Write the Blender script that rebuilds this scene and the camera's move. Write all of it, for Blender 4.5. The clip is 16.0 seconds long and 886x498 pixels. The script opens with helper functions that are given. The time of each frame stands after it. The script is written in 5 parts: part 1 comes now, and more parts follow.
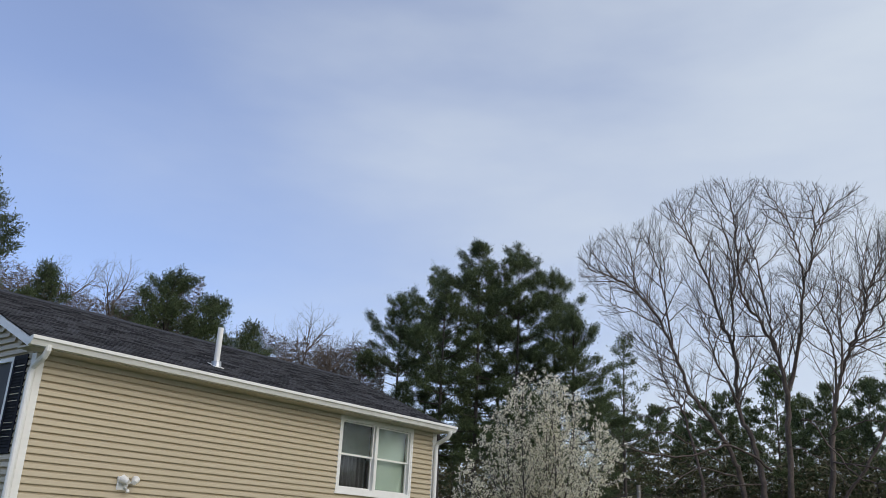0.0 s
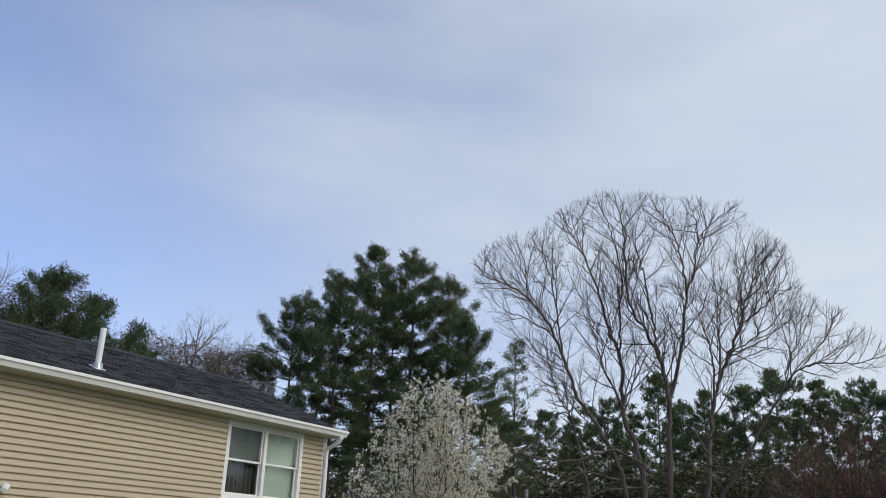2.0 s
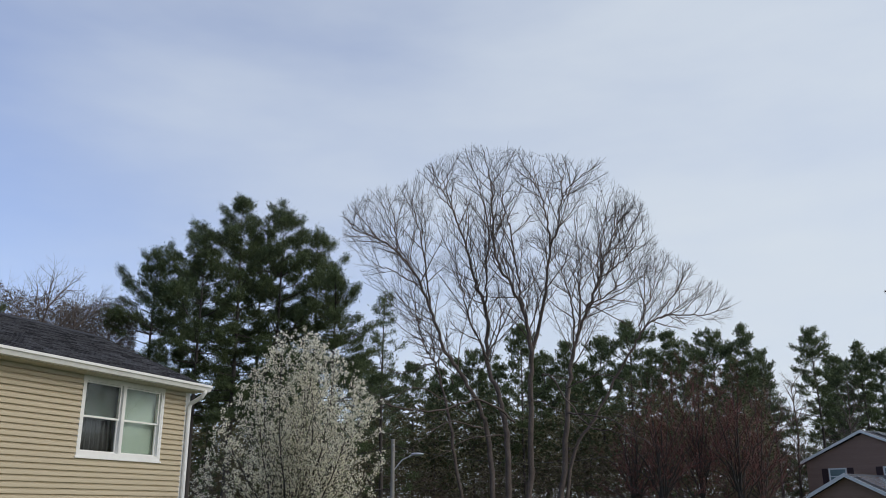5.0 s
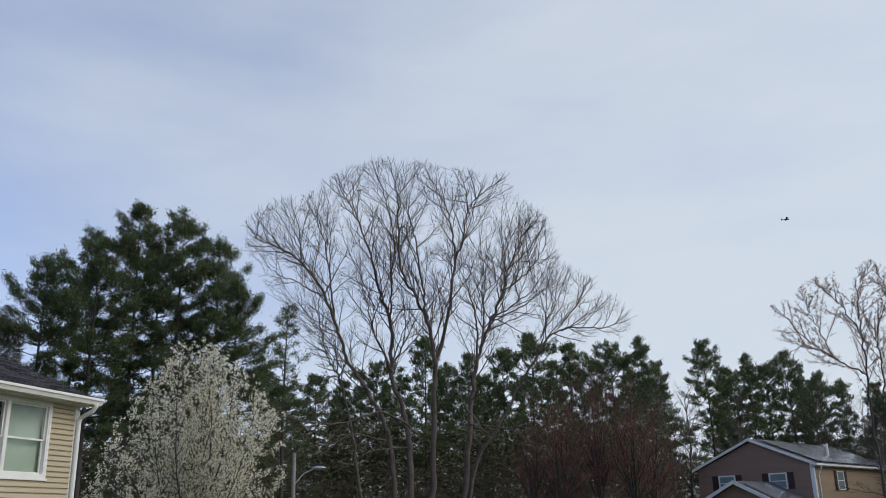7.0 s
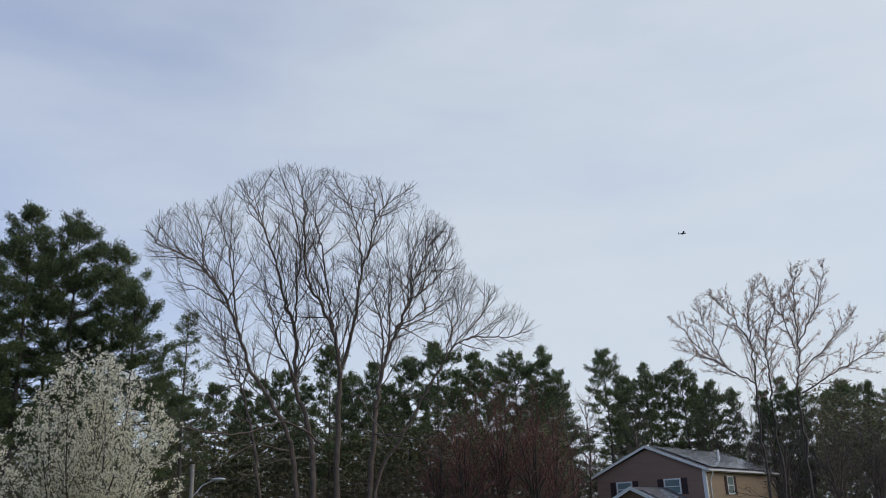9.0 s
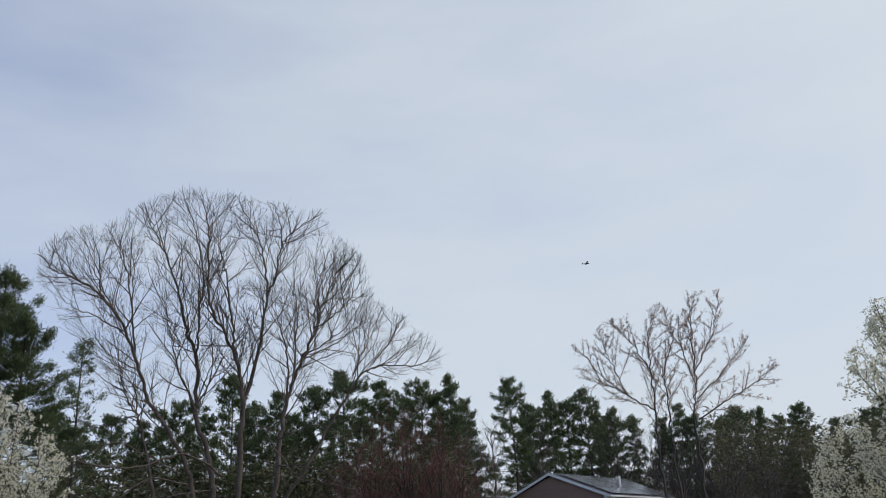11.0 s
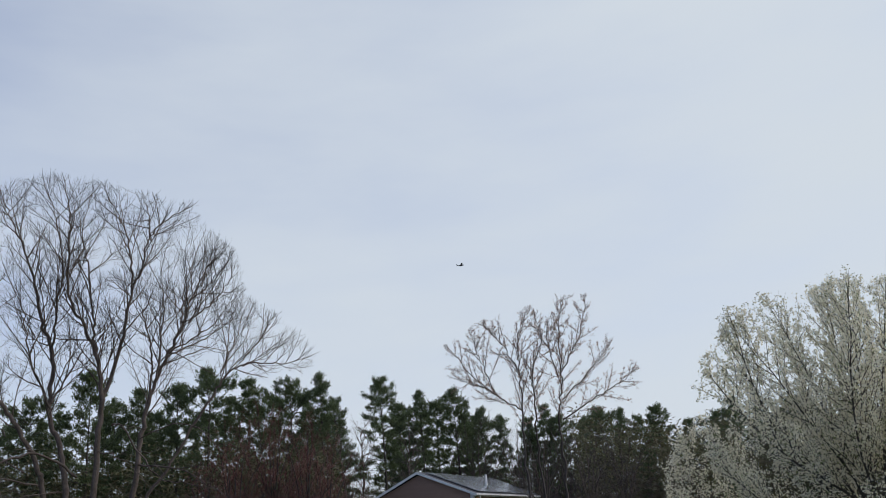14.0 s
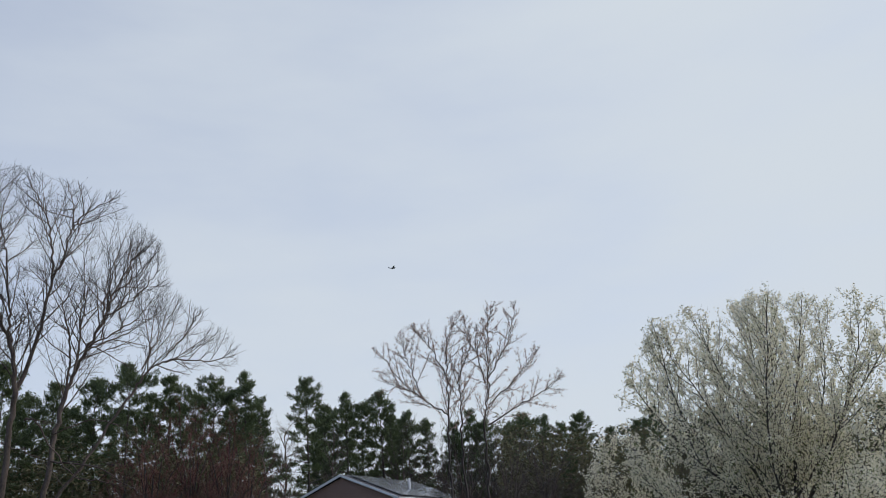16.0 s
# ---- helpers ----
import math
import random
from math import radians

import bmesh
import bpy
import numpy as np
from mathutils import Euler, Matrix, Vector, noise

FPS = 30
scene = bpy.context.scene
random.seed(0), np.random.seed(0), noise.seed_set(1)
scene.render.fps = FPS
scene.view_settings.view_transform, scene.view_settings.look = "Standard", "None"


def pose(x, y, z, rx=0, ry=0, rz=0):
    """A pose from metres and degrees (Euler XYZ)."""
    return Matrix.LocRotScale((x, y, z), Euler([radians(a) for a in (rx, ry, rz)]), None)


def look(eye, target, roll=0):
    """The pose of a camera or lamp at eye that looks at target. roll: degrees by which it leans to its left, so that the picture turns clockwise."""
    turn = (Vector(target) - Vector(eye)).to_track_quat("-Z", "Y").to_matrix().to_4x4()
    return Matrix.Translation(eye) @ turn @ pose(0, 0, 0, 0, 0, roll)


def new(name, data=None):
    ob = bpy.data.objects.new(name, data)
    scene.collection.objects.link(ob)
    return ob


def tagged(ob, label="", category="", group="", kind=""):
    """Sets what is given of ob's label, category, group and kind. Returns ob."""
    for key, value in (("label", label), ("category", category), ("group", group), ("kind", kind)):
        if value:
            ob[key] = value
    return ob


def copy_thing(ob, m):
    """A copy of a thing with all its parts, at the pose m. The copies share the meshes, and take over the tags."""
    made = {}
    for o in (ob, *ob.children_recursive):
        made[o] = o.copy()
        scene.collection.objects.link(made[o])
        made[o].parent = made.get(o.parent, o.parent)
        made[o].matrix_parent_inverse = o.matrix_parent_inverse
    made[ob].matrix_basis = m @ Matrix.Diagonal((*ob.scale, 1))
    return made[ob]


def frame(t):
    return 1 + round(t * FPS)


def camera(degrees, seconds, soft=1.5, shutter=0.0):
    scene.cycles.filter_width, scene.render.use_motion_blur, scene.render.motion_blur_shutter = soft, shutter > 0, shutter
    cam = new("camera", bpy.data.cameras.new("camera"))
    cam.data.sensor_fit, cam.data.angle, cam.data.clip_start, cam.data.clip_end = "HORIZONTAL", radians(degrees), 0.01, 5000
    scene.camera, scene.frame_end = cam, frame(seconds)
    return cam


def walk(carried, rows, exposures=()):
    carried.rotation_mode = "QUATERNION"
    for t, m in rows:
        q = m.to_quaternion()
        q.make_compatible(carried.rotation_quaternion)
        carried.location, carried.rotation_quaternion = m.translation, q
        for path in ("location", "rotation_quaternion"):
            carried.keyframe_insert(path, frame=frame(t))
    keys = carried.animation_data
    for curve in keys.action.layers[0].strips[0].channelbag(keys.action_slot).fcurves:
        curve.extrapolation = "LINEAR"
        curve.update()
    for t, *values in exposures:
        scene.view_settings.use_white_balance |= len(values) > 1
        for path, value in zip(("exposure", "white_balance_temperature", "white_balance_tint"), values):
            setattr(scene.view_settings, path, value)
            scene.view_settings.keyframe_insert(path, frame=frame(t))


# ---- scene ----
cam = camera(54.53, 16.0, soft=0.8)
# seconds, yaw, pitch, roll: the camera turns where it stands
TURNS = [
    (0.0, 1.04, 19.26, -2.77), (0.5, -0.64, 19.00, -2.44), (1.0, -2.16, 18.75, -2.09), (1.5, -3.64, 19.19, -1.62),
    (2.0, -5.93, 19.85, -1.88), (2.5, -7.91, 20.13, -2.25), (3.0, -9.43, 19.34, -2.09), (3.5, -10.78, 18.19, -1.66),
    (4.0, -11.87, 17.25, -1.02), (6.5, -18.87, 17.19, 1.10), (7.0, -20.57, 17.58, 1.29), (7.5, -22.42, 17.78, 1.63),
    (8.0, -23.87, 17.83, 1.82), (8.5, -25.15, 17.96, 2.07), (9.0, -26.73, 17.97, 2.35), (11.5, -34.24, 19.76, 4.15),
    (12.0, -35.88, 19.56, 4.41), (12.5, -37.54, 19.01, 4.29), (13.0, -38.95, 18.86, 4.33), (13.5, -40.08, 18.82, 4.60),
    (14.0, -41.16, 18.85, 4.66), (14.5, -42.48, 18.89, 4.32), (15.0, -43.84, 18.64, 4.02), (15.5, -45.08, 18.46, 3.90),
    (16.0, -46.15, 18.70, 3.96),
]
EYE_Z = 1.6
walk(cam, [(t, pose(0.06 * min(t / 7, 1), 0, EYE_Z, 90 + p, r, yw)) for t, yw, p, r in TURNS], [(0.0, 0.04), (8.0, -0.04), (16.0, -0.08)])

# ---- light ----
world = bpy.data.worlds.new("sky_world")
scene.world = world
world.use_nodes = True
wn, wl = world.node_tree.nodes, world.node_tree.links
wn.clear()
SUN_AZ, SUN_EL = 124.0, 34.0


def world_node(kind, **values):
    n = wn.new(kind)
    for key, v in values.items():
        n.inputs[key].default_value = v
    return n


w_out = wn.new("ShaderNodeOutputWorld")
w_bg = world_node("ShaderNodeBackground", Strength=0.1)
w_sky = wn.new("ShaderNodeTexSky")
w_sky.sky_type = "NISHITA"
w_sky.sun_disc = False
w_sky.sun_elevation = radians(SUN_EL)
w_sky.sun_rotation = radians(SUN_AZ)
w_co = wn.new("ShaderNodeTexCoord")
# thin high cloud: thicker towards the sun's side, streaked
w_dot = wn.new("ShaderNodeVectorMath")
w_dot.operation = "DOT_PRODUCT"
w_dot.inputs[1].default_value = (math.sin(radians(75)), math.cos(radians(75)), -0.12)
w_map = wn.new("ShaderNodeMapping")
w_map.inputs["Rotation"].default_value = (0.25, 0.1, 0.5)
w_map.inputs["Scale"].default_value = (2.2, 2.2, 7.0)
w_noise = world_node("ShaderNodeTexNoise", Scale=1.0, Detail=5.0, Roughness=0.5)
w_add = wn.new("ShaderNodeMath")
w_add.operation = "MULTIPLY_ADD"
w_add.inputs[1].default_value = 1.05
w_ramp = wn.new("ShaderNodeMapRange")
w_ramp.interpolation_type = "SMOOTHSTEP"
w_ramp.inputs["From Min"].default_value = 0.1
w_ramp.inputs["From Max"].default_value = 1.55
w_ramp.inputs["To Min"].default_value = 0.2
w_ramp.inputs["To Max"].default_value = 1.0
w_mix = wn.new("ShaderNodeMix")
w_mix.data_type = "RGBA"
w_mix.inputs["B"].default_value = (6.75, 7.4, 8.1, 1)
wl.new(w_co.outputs["Generated"], w_dot.inputs[0])
wl.new(w_co.outputs["Generated"], w_map.inputs["Vector"])
wl.new(w_map.outputs[0], w_noise.inputs["Vector"])
wl.new(w_noise.outputs[0], w_add.inputs[0])
wl.new(w_dot.outputs["Value"], w_add.inputs[2])
wl.new(w_add.outputs[0], w_ramp.inputs["Value"])
wl.new(w_ramp.outputs[0], w_mix.inputs["Factor"])
w_gain = wn.new("ShaderNodeVectorMath")
w_gain.operation = "MULTIPLY"
w_gain.inputs[1].default_value = (1.3, 1.38, 1.81)
wl.new(w_sky.outputs[0], w_gain.inputs[0])
wl.new(w_gain.outputs[0], w_mix.inputs["A"])
wl.new(w_mix.outputs["Result"], w_bg.inputs["Color"])
wl.new(w_bg.outputs[0], w_out.inputs[0])

sun = new("sun", bpy.data.lights.new("sun", "SUN"))
sun.data.energy = 1.45
sun.data.angle = radians(50)
sun.data.color = (1.0, 0.93, 0.82)
sun_dir = Vector((math.sin(radians(SUN_AZ)) * math.cos(radians(SUN_EL)), math.cos(radians(SUN_AZ)) * math.cos(radians(SUN_EL)), math.sin(radians(SUN_EL))))
sun.matrix_world = look(sun_dir * 60, (0, 0, 0))


# ---- materials ----
def material(name, dark, light, scale=6.0, rough=0.7, metal=0.0, bump=0.0, fine=0.0, island=0.0, stretch=(1, 1, 1), spec=0.5):
    """Two-scale noise between two colours, with fine grain, relief and variation from piece to piece."""
    m = bpy.data.materials.new(name)
    m.use_nodes = True
    n, l = m.node_tree.nodes, m.node_tree.links
    b = n["Principled BSDF"]
    b.inputs["Roughness"].default_value = rough
    b.inputs["Metallic"].default_value = metal
    b.inputs["Specular IOR Level"].default_value = spec
    co = n.new("ShaderNodeTexCoord")
    mp = n.new("ShaderNodeMapping")
    mp.inputs["Scale"].default_value = stretch
    l.new(co.outputs["Object"], mp.inputs["Vector"])
    big = n.new("ShaderNodeTexNoise")
    big.inputs["Scale"].default_value = scale
    big.inputs["Detail"].default_value = 4
    small = n.new("ShaderNodeTexNoise")
    small.inputs["Scale"].default_value = scale * 9
    small.inputs["Detail"].default_value = 3
    l.new(mp.outputs[0], big.inputs["Vector"])
    l.new(mp.outputs[0], small.inputs["Vector"])
    blend = n.new("ShaderNodeMix")
    blend.inputs["Factor"].default_value = 0.35 + fine
    l.new(big.outputs[0], blend.inputs["A"])
    l.new(small.outputs[0], blend.inputs["B"])
    value = blend.outputs[0]
    if island:
        geo = n.new("ShaderNodeNewGeometry")
        add = n.new("ShaderNodeMath")
        add.operation = "MULTIPLY_ADD"
        add.inputs[1].default_value = island
        l.new(geo.outputs["Random Per Island"], add.inputs[0])
        sub = n.new("ShaderNodeMath")
        sub.operation = "SUBTRACT"
        sub.inputs[1].default_value = island / 2
        l.new(value, sub.inputs[0])
        l.new(sub.outputs[0], add.inputs[2])
        value = add.outputs[0]
    ramp = n.new("ShaderNodeMapRange")
    ramp.inputs["From Min"].default_value = 0.3
    ramp.inputs["From Max"].default_value = 0.7
    l.new(value, ramp.inputs["Value"])
    mix = n.new("ShaderNodeMix")
    mix.data_type = "RGBA"
    mix.inputs["A"].default_value = (*dark, 1)
    mix.inputs["B"].default_value = (*light, 1)
    l.new(ramp.outputs[0], mix.inputs["Factor"])
    l.new(mix.outputs["Result"], b.inputs["Base Color"])
    if bump:
        bp = n.new("ShaderNodeBump")
        bp.inputs["Strength"].default_value = bump
        bp.inputs["Distance"].default_value = 0.02
        l.new(small.outputs[0], bp.inputs["Height"])
        l.new(bp.outputs[0], b.inputs["Normal"])
    return m


def leafy(m, share):
    """Lets a share of the light pass through thin leaves."""
    n, l = m.node_tree.nodes, m.node_tree.links
    b = n["Principled BSDF"]
    t = n.new("ShaderNodeBsdfTranslucent")
    x = n.new("ShaderNodeMixShader")
    x.inputs[0].default_value = share
    l.new(b.inputs["Base Color"].links[0].from_socket, t.inputs["Color"])
    l.new(b.outputs[0], x.inputs[1])
    l.new(t.outputs[0], x.inputs[2])
    l.new(x.outputs[0], n["Material Output"].inputs["Surface"])
    return m


SIDING = material("beige_vinyl_siding", (0.47, 0.39, 0.26), (0.53, 0.445, 0.30), 0.8, 0.45, bump=0.12, stretch=(0.3, 1, 6))
WHITE = material("white_trim", (0.74, 0.725, 0.67), (0.84, 0.825, 0.77), 1.5, 0.4)
SOFFIT = material("cream_soffit", (0.55, 0.49, 0.38), (0.6, 0.54, 0.43), 2.0, 0.5)
SHINGLE = material("charcoal_shingle", (0.009, 0.0095, 0.012), (0.05, 0.051, 0.058), 4.5, 0.95, bump=0.6, fine=0.3, island=0.55)
SHUTTER = material("navy_shutter", (0.006, 0.0065, 0.010), (0.012, 0.013, 0.02), 3, 0.7, spec=0.2)
# near-black walls: the dimness of the unlit room is put into their colour
INSIDE = material("dimmed_room", (0.05, 0.05, 0.05), (0.08, 0.08, 0.08), 2, 0.9)
BLIND = material("pale_blind", (0.27, 0.33, 0.29), (0.38, 0.44, 0.39), 1.2, 0.8)
PANE_TONE = material("grey_green_pane_tone", (0.045, 0.056, 0.05), (0.065, 0.08, 0.072), 1.5, 0.85)
CURTAIN = material("grey_curtain", (0.015, 0.015, 0.018), (0.06, 0.06, 0.066), 7, 0.9, stretch=(2, 1, 0.1))
BARK_GREY = material("grey_bark", (0.048, 0.035, 0.027), (0.18, 0.135, 0.105), 2.2, 0.9, bump=0.8, fine=0.15, stretch=(2, 2, 0.7))
BARK_DARK = material("pine_bark", (0.035, 0.03, 0.026), (0.10, 0.084, 0.07), 2.2, 0.95, bump=0.6, stretch=(2, 2, 0.5))
TWIG = material("brown_twig", (0.04, 0.032, 0.027), (0.10, 0.078, 0.064), 1.2, 0.85, island=0.3)
PALE_TWIG = material("grey_brown_twig", (0.085, 0.066, 0.052), (0.19, 0.15, 0.12), 1.2, 0.85, island=0.3)
RED_TWIG = material("red_twig", (0.09, 0.036, 0.03), (0.19, 0.08, 0.06), 1.0, 0.85, island=0.3)
NEEDLE = leafy(material("pine_needles", (0.05, 0.07, 0.034), (0.14, 0.175, 0.076), 0.5, 0.6, island=0.35, spec=0.3), 0.4)
PETAL = leafy(material("white_blossom", (0.80, 0.74, 0.57), (0.94, 0.90, 0.75), 2.0, 0.7, island=0.4), 0.55)
LEAFLET = leafy(material("young_leaf", (0.18, 0.20, 0.08), (0.36, 0.40, 0.20), 2.0, 0.6, island=0.4), 0.45)
FLECK = leafy(material("undergrowth_leaf", (0.085, 0.08, 0.042), (0.19, 0.175, 0.095), 0.25, 0.8, island=0.5, spec=0.2), 0.25)
DRY = leafy(material("dry_undergrowth", (0.085, 0.065, 0.05), (0.19, 0.15, 0.115), 0.3, 0.9, island=0.5, spec=0.2), 0.2)
BUD = material("russet_bud", (0.2, 0.115, 0.085), (0.4, 0.27, 0.2), 2.0, 0.7, island=0.5)
BROWN_SIDING = material("brown_siding", (0.25, 0.15, 0.10), (0.32, 0.195, 0.135), 0.7, 0.6, stretch=(0.3, 0.3, 5))
TAN_SIDING = material("tan_siding", (0.32, 0.225, 0.135), (0.39, 0.285, 0.175), 0.7, 0.6, stretch=(0.3, 0.3, 5))
GREY_ROOF = material("weathered_roof", (0.05, 0.05, 0.052), (0.1, 0.1, 0.105), 1.2, 0.9, fine=0.2, bump=0.3)
# pale grey, part metal: the sky's reflection is put into the panel colour
SOLAR = material("solar_glass_sky_sheen", (0.40, 0.41, 0.43), (0.5, 0.51, 0.53), 1.0, 0.18, metal=0.7)
GRASS = material("spring_grass", (0.035, 0.055, 0.018), (0.09, 0.11, 0.04), 0.6, 0.9, bump=0.4, fine=0.2)
POLE_WOOD = material("weathered_pole", (0.2, 0.18, 0.15), (0.36, 0.34, 0.3), 2.0, 0.9, stretch=(4, 4, 0.4))
STEEL = material("galvanised_steel", (0.4, 0.41, 0.42), (0.55, 0.56, 0.57), 4, 0.4, metal=0.8)
CABLE = material("black_cable", (0.02, 0.02, 0.02), (0.035, 0.035, 0.035), 3, 0.6)
PLANE_PAINT = material("aircraft_paint", (0.05, 0.05, 0.055), (0.09, 0.09, 0.1), 0.5, 0.4)

GLASS = bpy.data.materials.new("window_glass")
GLASS.use_nodes = True
_b = GLASS.node_tree.nodes["Principled BSDF"]
_b.inputs["Roughness"].default_value = 0.02
_b.inputs["Transmission Weight"].default_value = 1.0
_b.inputs["IOR"].default_value = 1.5
_b.inputs["Base Color"].default_value = (0.82, 0.88, 0.85, 1)


# ---- building helpers ----
def P(az, el, dist):
    """The point at a bearing and elevation in degrees as seen from the eye, at a distance over the ground."""
    return Vector((dist * math.sin(radians(az)), dist * math.cos(radians(az)), EYE_Z + dist * math.tan(radians(el))))


def terrain(x, y):
    return 0.5 * noise.noise(Vector((x * 0.02, y * 0.02, 0.3))) - 0.012 * max(0.0, math.hypot(x, y) - 15) if math.hypot(x, y) < 160 else -1.74


def thing(name, label, category, m=None, group="", kind=""):
    ob = new(name)
    ob.empty_display_size = 0.2
    if m is not None:
        ob.matrix_world = m
    return tagged(ob, label, category, group, kind)


def mesh_of(name, verts, faces, mats, slots=None, smooth=False):
    me = bpy.data.meshes.new(name)
    me.from_pydata([tuple(v) for v in verts], [], [tuple(f) for f in faces])
    for m in mats if isinstance(mats, (list, tuple)) else [mats]:
        me.materials.append(m)
    if slots is not None:
        me.polygons.foreach_set("material_index", slots)
    if smooth:
        me.polygons.foreach_set("use_smooth", [True] * len(me.polygons))
    me.update()
    return me


def piece(name, me, parent=None, label="", m=None, kind=""):
    ob = new(name, me)
    if parent is not None:
        ob.parent = parent
    if m is not None:
        ob.matrix_local = m
    return tagged(ob, label, kind=kind)


def part(name, bm, mat, parent, label="", bevel=0.0):
    if bevel:
        bmesh.ops.bevel(bm, geom=bm.edges[:], offset=bevel, segments=1, affect="EDGES", profile=0.5)
    bmesh.ops.recalc_face_normals(bm, faces=bm.faces[:])
    me = bpy.data.meshes.new(name)
    bm.to_mesh(me)
    bm.free()
    me.materials.append(mat)
    return piece(name, me, parent, label)


def add_box(bm, lo, hi):
    c = [(lo[i] + hi[i]) / 2 for i in range(3)]
    s = [abs(hi[i] - lo[i]) for i in range(3)]
    bmesh.ops.create_cube(bm, size=1, matrix=Matrix.Translation(c) @ Matrix.Diagonal((*s, 1)))


def box(*pairs):
    bm = bmesh.new()
    for lo, hi in zip(pairs[::2], pairs[1::2]):
        add_box(bm, lo, hi)
    return bm


def prism(profile, axis, a, b):
    """A profile (list of 2D points) swept straight along an axis from a to b; the points give the two other axes in order."""
    bm = bmesh.new()
    rings = []
    for v in (a, b):
        ring = []
        for p in profile:
            co = list(p)
            co.insert(axis, v)
            ring.append(bm.verts.new(co))
        rings.append(ring)
    n = len(profile)
    for i in range(n):
        bm.faces.new((rings[0][i], rings[0][(i + 1) % n], rings[1][(i + 1) % n], rings[1][i]))
    bm.faces.new(rings[0])
    bm.faces.new(rings[1][::-1])
    return bm


def pipe(points, radius, sides=8, flat=1.0):
    V, F = [], []
    tube(V, F, [Vector(p) for p in points], [radius] * len(points), sides)
    bm = bmesh.new()
    vs = [bm.verts.new(v) for v in V]
    for f in F:
        bm.faces.new([vs[i] for i in f])
    n = sides
    bm.faces.new(vs[:n])
    bm.faces.new(vs[-n:])
    return bm


def tube(V, F, pts, rad, k):
    """Adds a tapered tube along pts to the lists V and F."""
    base = len(V)
    n = len(pts)
    for i in range(n):
        t = (pts[min(i + 1, n - 1)] - pts[max(i - 1, 0)]).normalized()
        a = t.cross(Vector((0.31, 0.87, 0.38)) if abs(t.z) > 0.6 else Vector((0, 0, 1))).normalized()
        b = t.cross(a)
        for j in range(k):
            ang = 2 * math.pi * j / k
            V.append(pts[i] + (a * math.cos(ang) + b * math.sin(ang)) * rad[i])
    for i in range(n - 1):
        for j in range(k):
            p, q = base + i * k + j, base + i * k + (j + 1) % k
            F.append((p, q, q + k, p + k))


def smooth_line(ctrl, steps):
    """Points along a soft curve through the control points."""
    out = []
    c = [ctrl[0] * 2 - ctrl[1], *ctrl, ctrl[-1] * 2 - ctrl[-2]]
    for i in range(1, len(c) - 2):
        for s in range(steps):
            t = s / steps
            a, b, d, e = c[i - 1], c[i], c[i + 1], c[i + 2]
            out.append(0.5 * ((2 * b) + (d - a) * t + (2 * a - 5 * b + 4 * d - e) * t * t + (3 * b - a - 3 * d + e) * t ** 3))
    out.append(ctrl[-1])
    return out


def shoot(rng, p, d, length, segs, wander, lift):
    """A wandering shoot from p along d that bends upward by lift."""
    pts = [p.copy()]
    d = d.normalized()
    for _ in range(segs):
        d = (d + Vector((rng.gauss(0, wander), rng.gauss(0, wander), rng.gauss(0, wander) + lift))).normalized()
        pts.append(pts[-1] + d * (length / segs))
    return pts


def side_dir(rng, t, spread):
    """A direction that leaves t by about spread radians."""
    a = t.orthogonal().normalized()
    b = t.cross(a)
    ang = rng.uniform(0, 2 * math.pi)
    return (t * math.cos(spread) + (a * math.cos(ang) + b * math.sin(ang)) * math.sin(spread)).normalized()


class Wood:
    """Collects the tubes of a tree: trunk, each main limb, thin twigs, and the places of its last shoots."""

    def __init__(self):
        self.V, self.F, self.TV, self.TF, self.tips, self.limbs = [], [], [], [], [], []

    def branch(self, rng, pts, r0, r1, level, plan, start=0.25):
        n = len(pts)
        rad = [r0 + (r1 - r0) * (i / (n - 1)) ** 0.8 for i in range(n)]
        sides = 7 if r0 > 0.1 else 5 if r0 > 0.035 else 3
        if level == 0:
            self.limbs.append(([], []))
        if r0 > 0.02:
            tube(*self.limbs[-1], pts, rad, sides)
        else:
            tube(self.TV, self.TF, pts, rad, 3)
        if level >= len(plan):
            self.tips.append(pts)
            return
        spacing, length, spread, lift, wander, thin = plan[level]
        total = sum((pts[i + 1] - pts[i]).length for i in range(n - 1))
        count = max(1, int(total * (1 - start) / spacing))
        for c in range(count):
            u = start + (1 - start) * (c + rng.uniform(0.1, 0.9)) / count
            i = min(int(u * (n - 1)), n - 2)
            w = u * (n - 1) - i
            p = pts[i].lerp(pts[i + 1], w)
            t = (pts[i + 1] - pts[i]).normalized()
            d = side_dir(rng, t, spread * rng.uniform(0.6, 1.3))
            d.z += 0.08
            ln = length * rng.uniform(0.5, 1.3) * (1.15 - 0.5 * u)
            r = min(rad[i] * 0.7, thin * rng.uniform(0.8, 1.2))
            self.branch(rng, shoot(rng, p, d, ln, (6, 4, 3)[min(level, 2)], wander, lift), r, r * 0.35, level + 1, plan, 0.15)
        self.branch(rng, shoot(rng, pts[-1], pts[-1] - pts[-2], length * 0.4, 3, wander, lift), r1, r1 * 0.4, level + 1, plan, 0.1)

    def build(self, tree, bark, twig, label_twig=""):
        if self.V:
            piece("trunk", mesh_of("trunk", self.V, self.F, bark, smooth=True), tree)
        for V, F in self.limbs:
            if V:
                piece("limb", mesh_of("limb", V, F, bark, smooth=True), tree)
        if self.TV:
            piece("twigs", mesh_of("twigs", self.TV, self.TF, twig), tree, label_twig, kind="stuff")


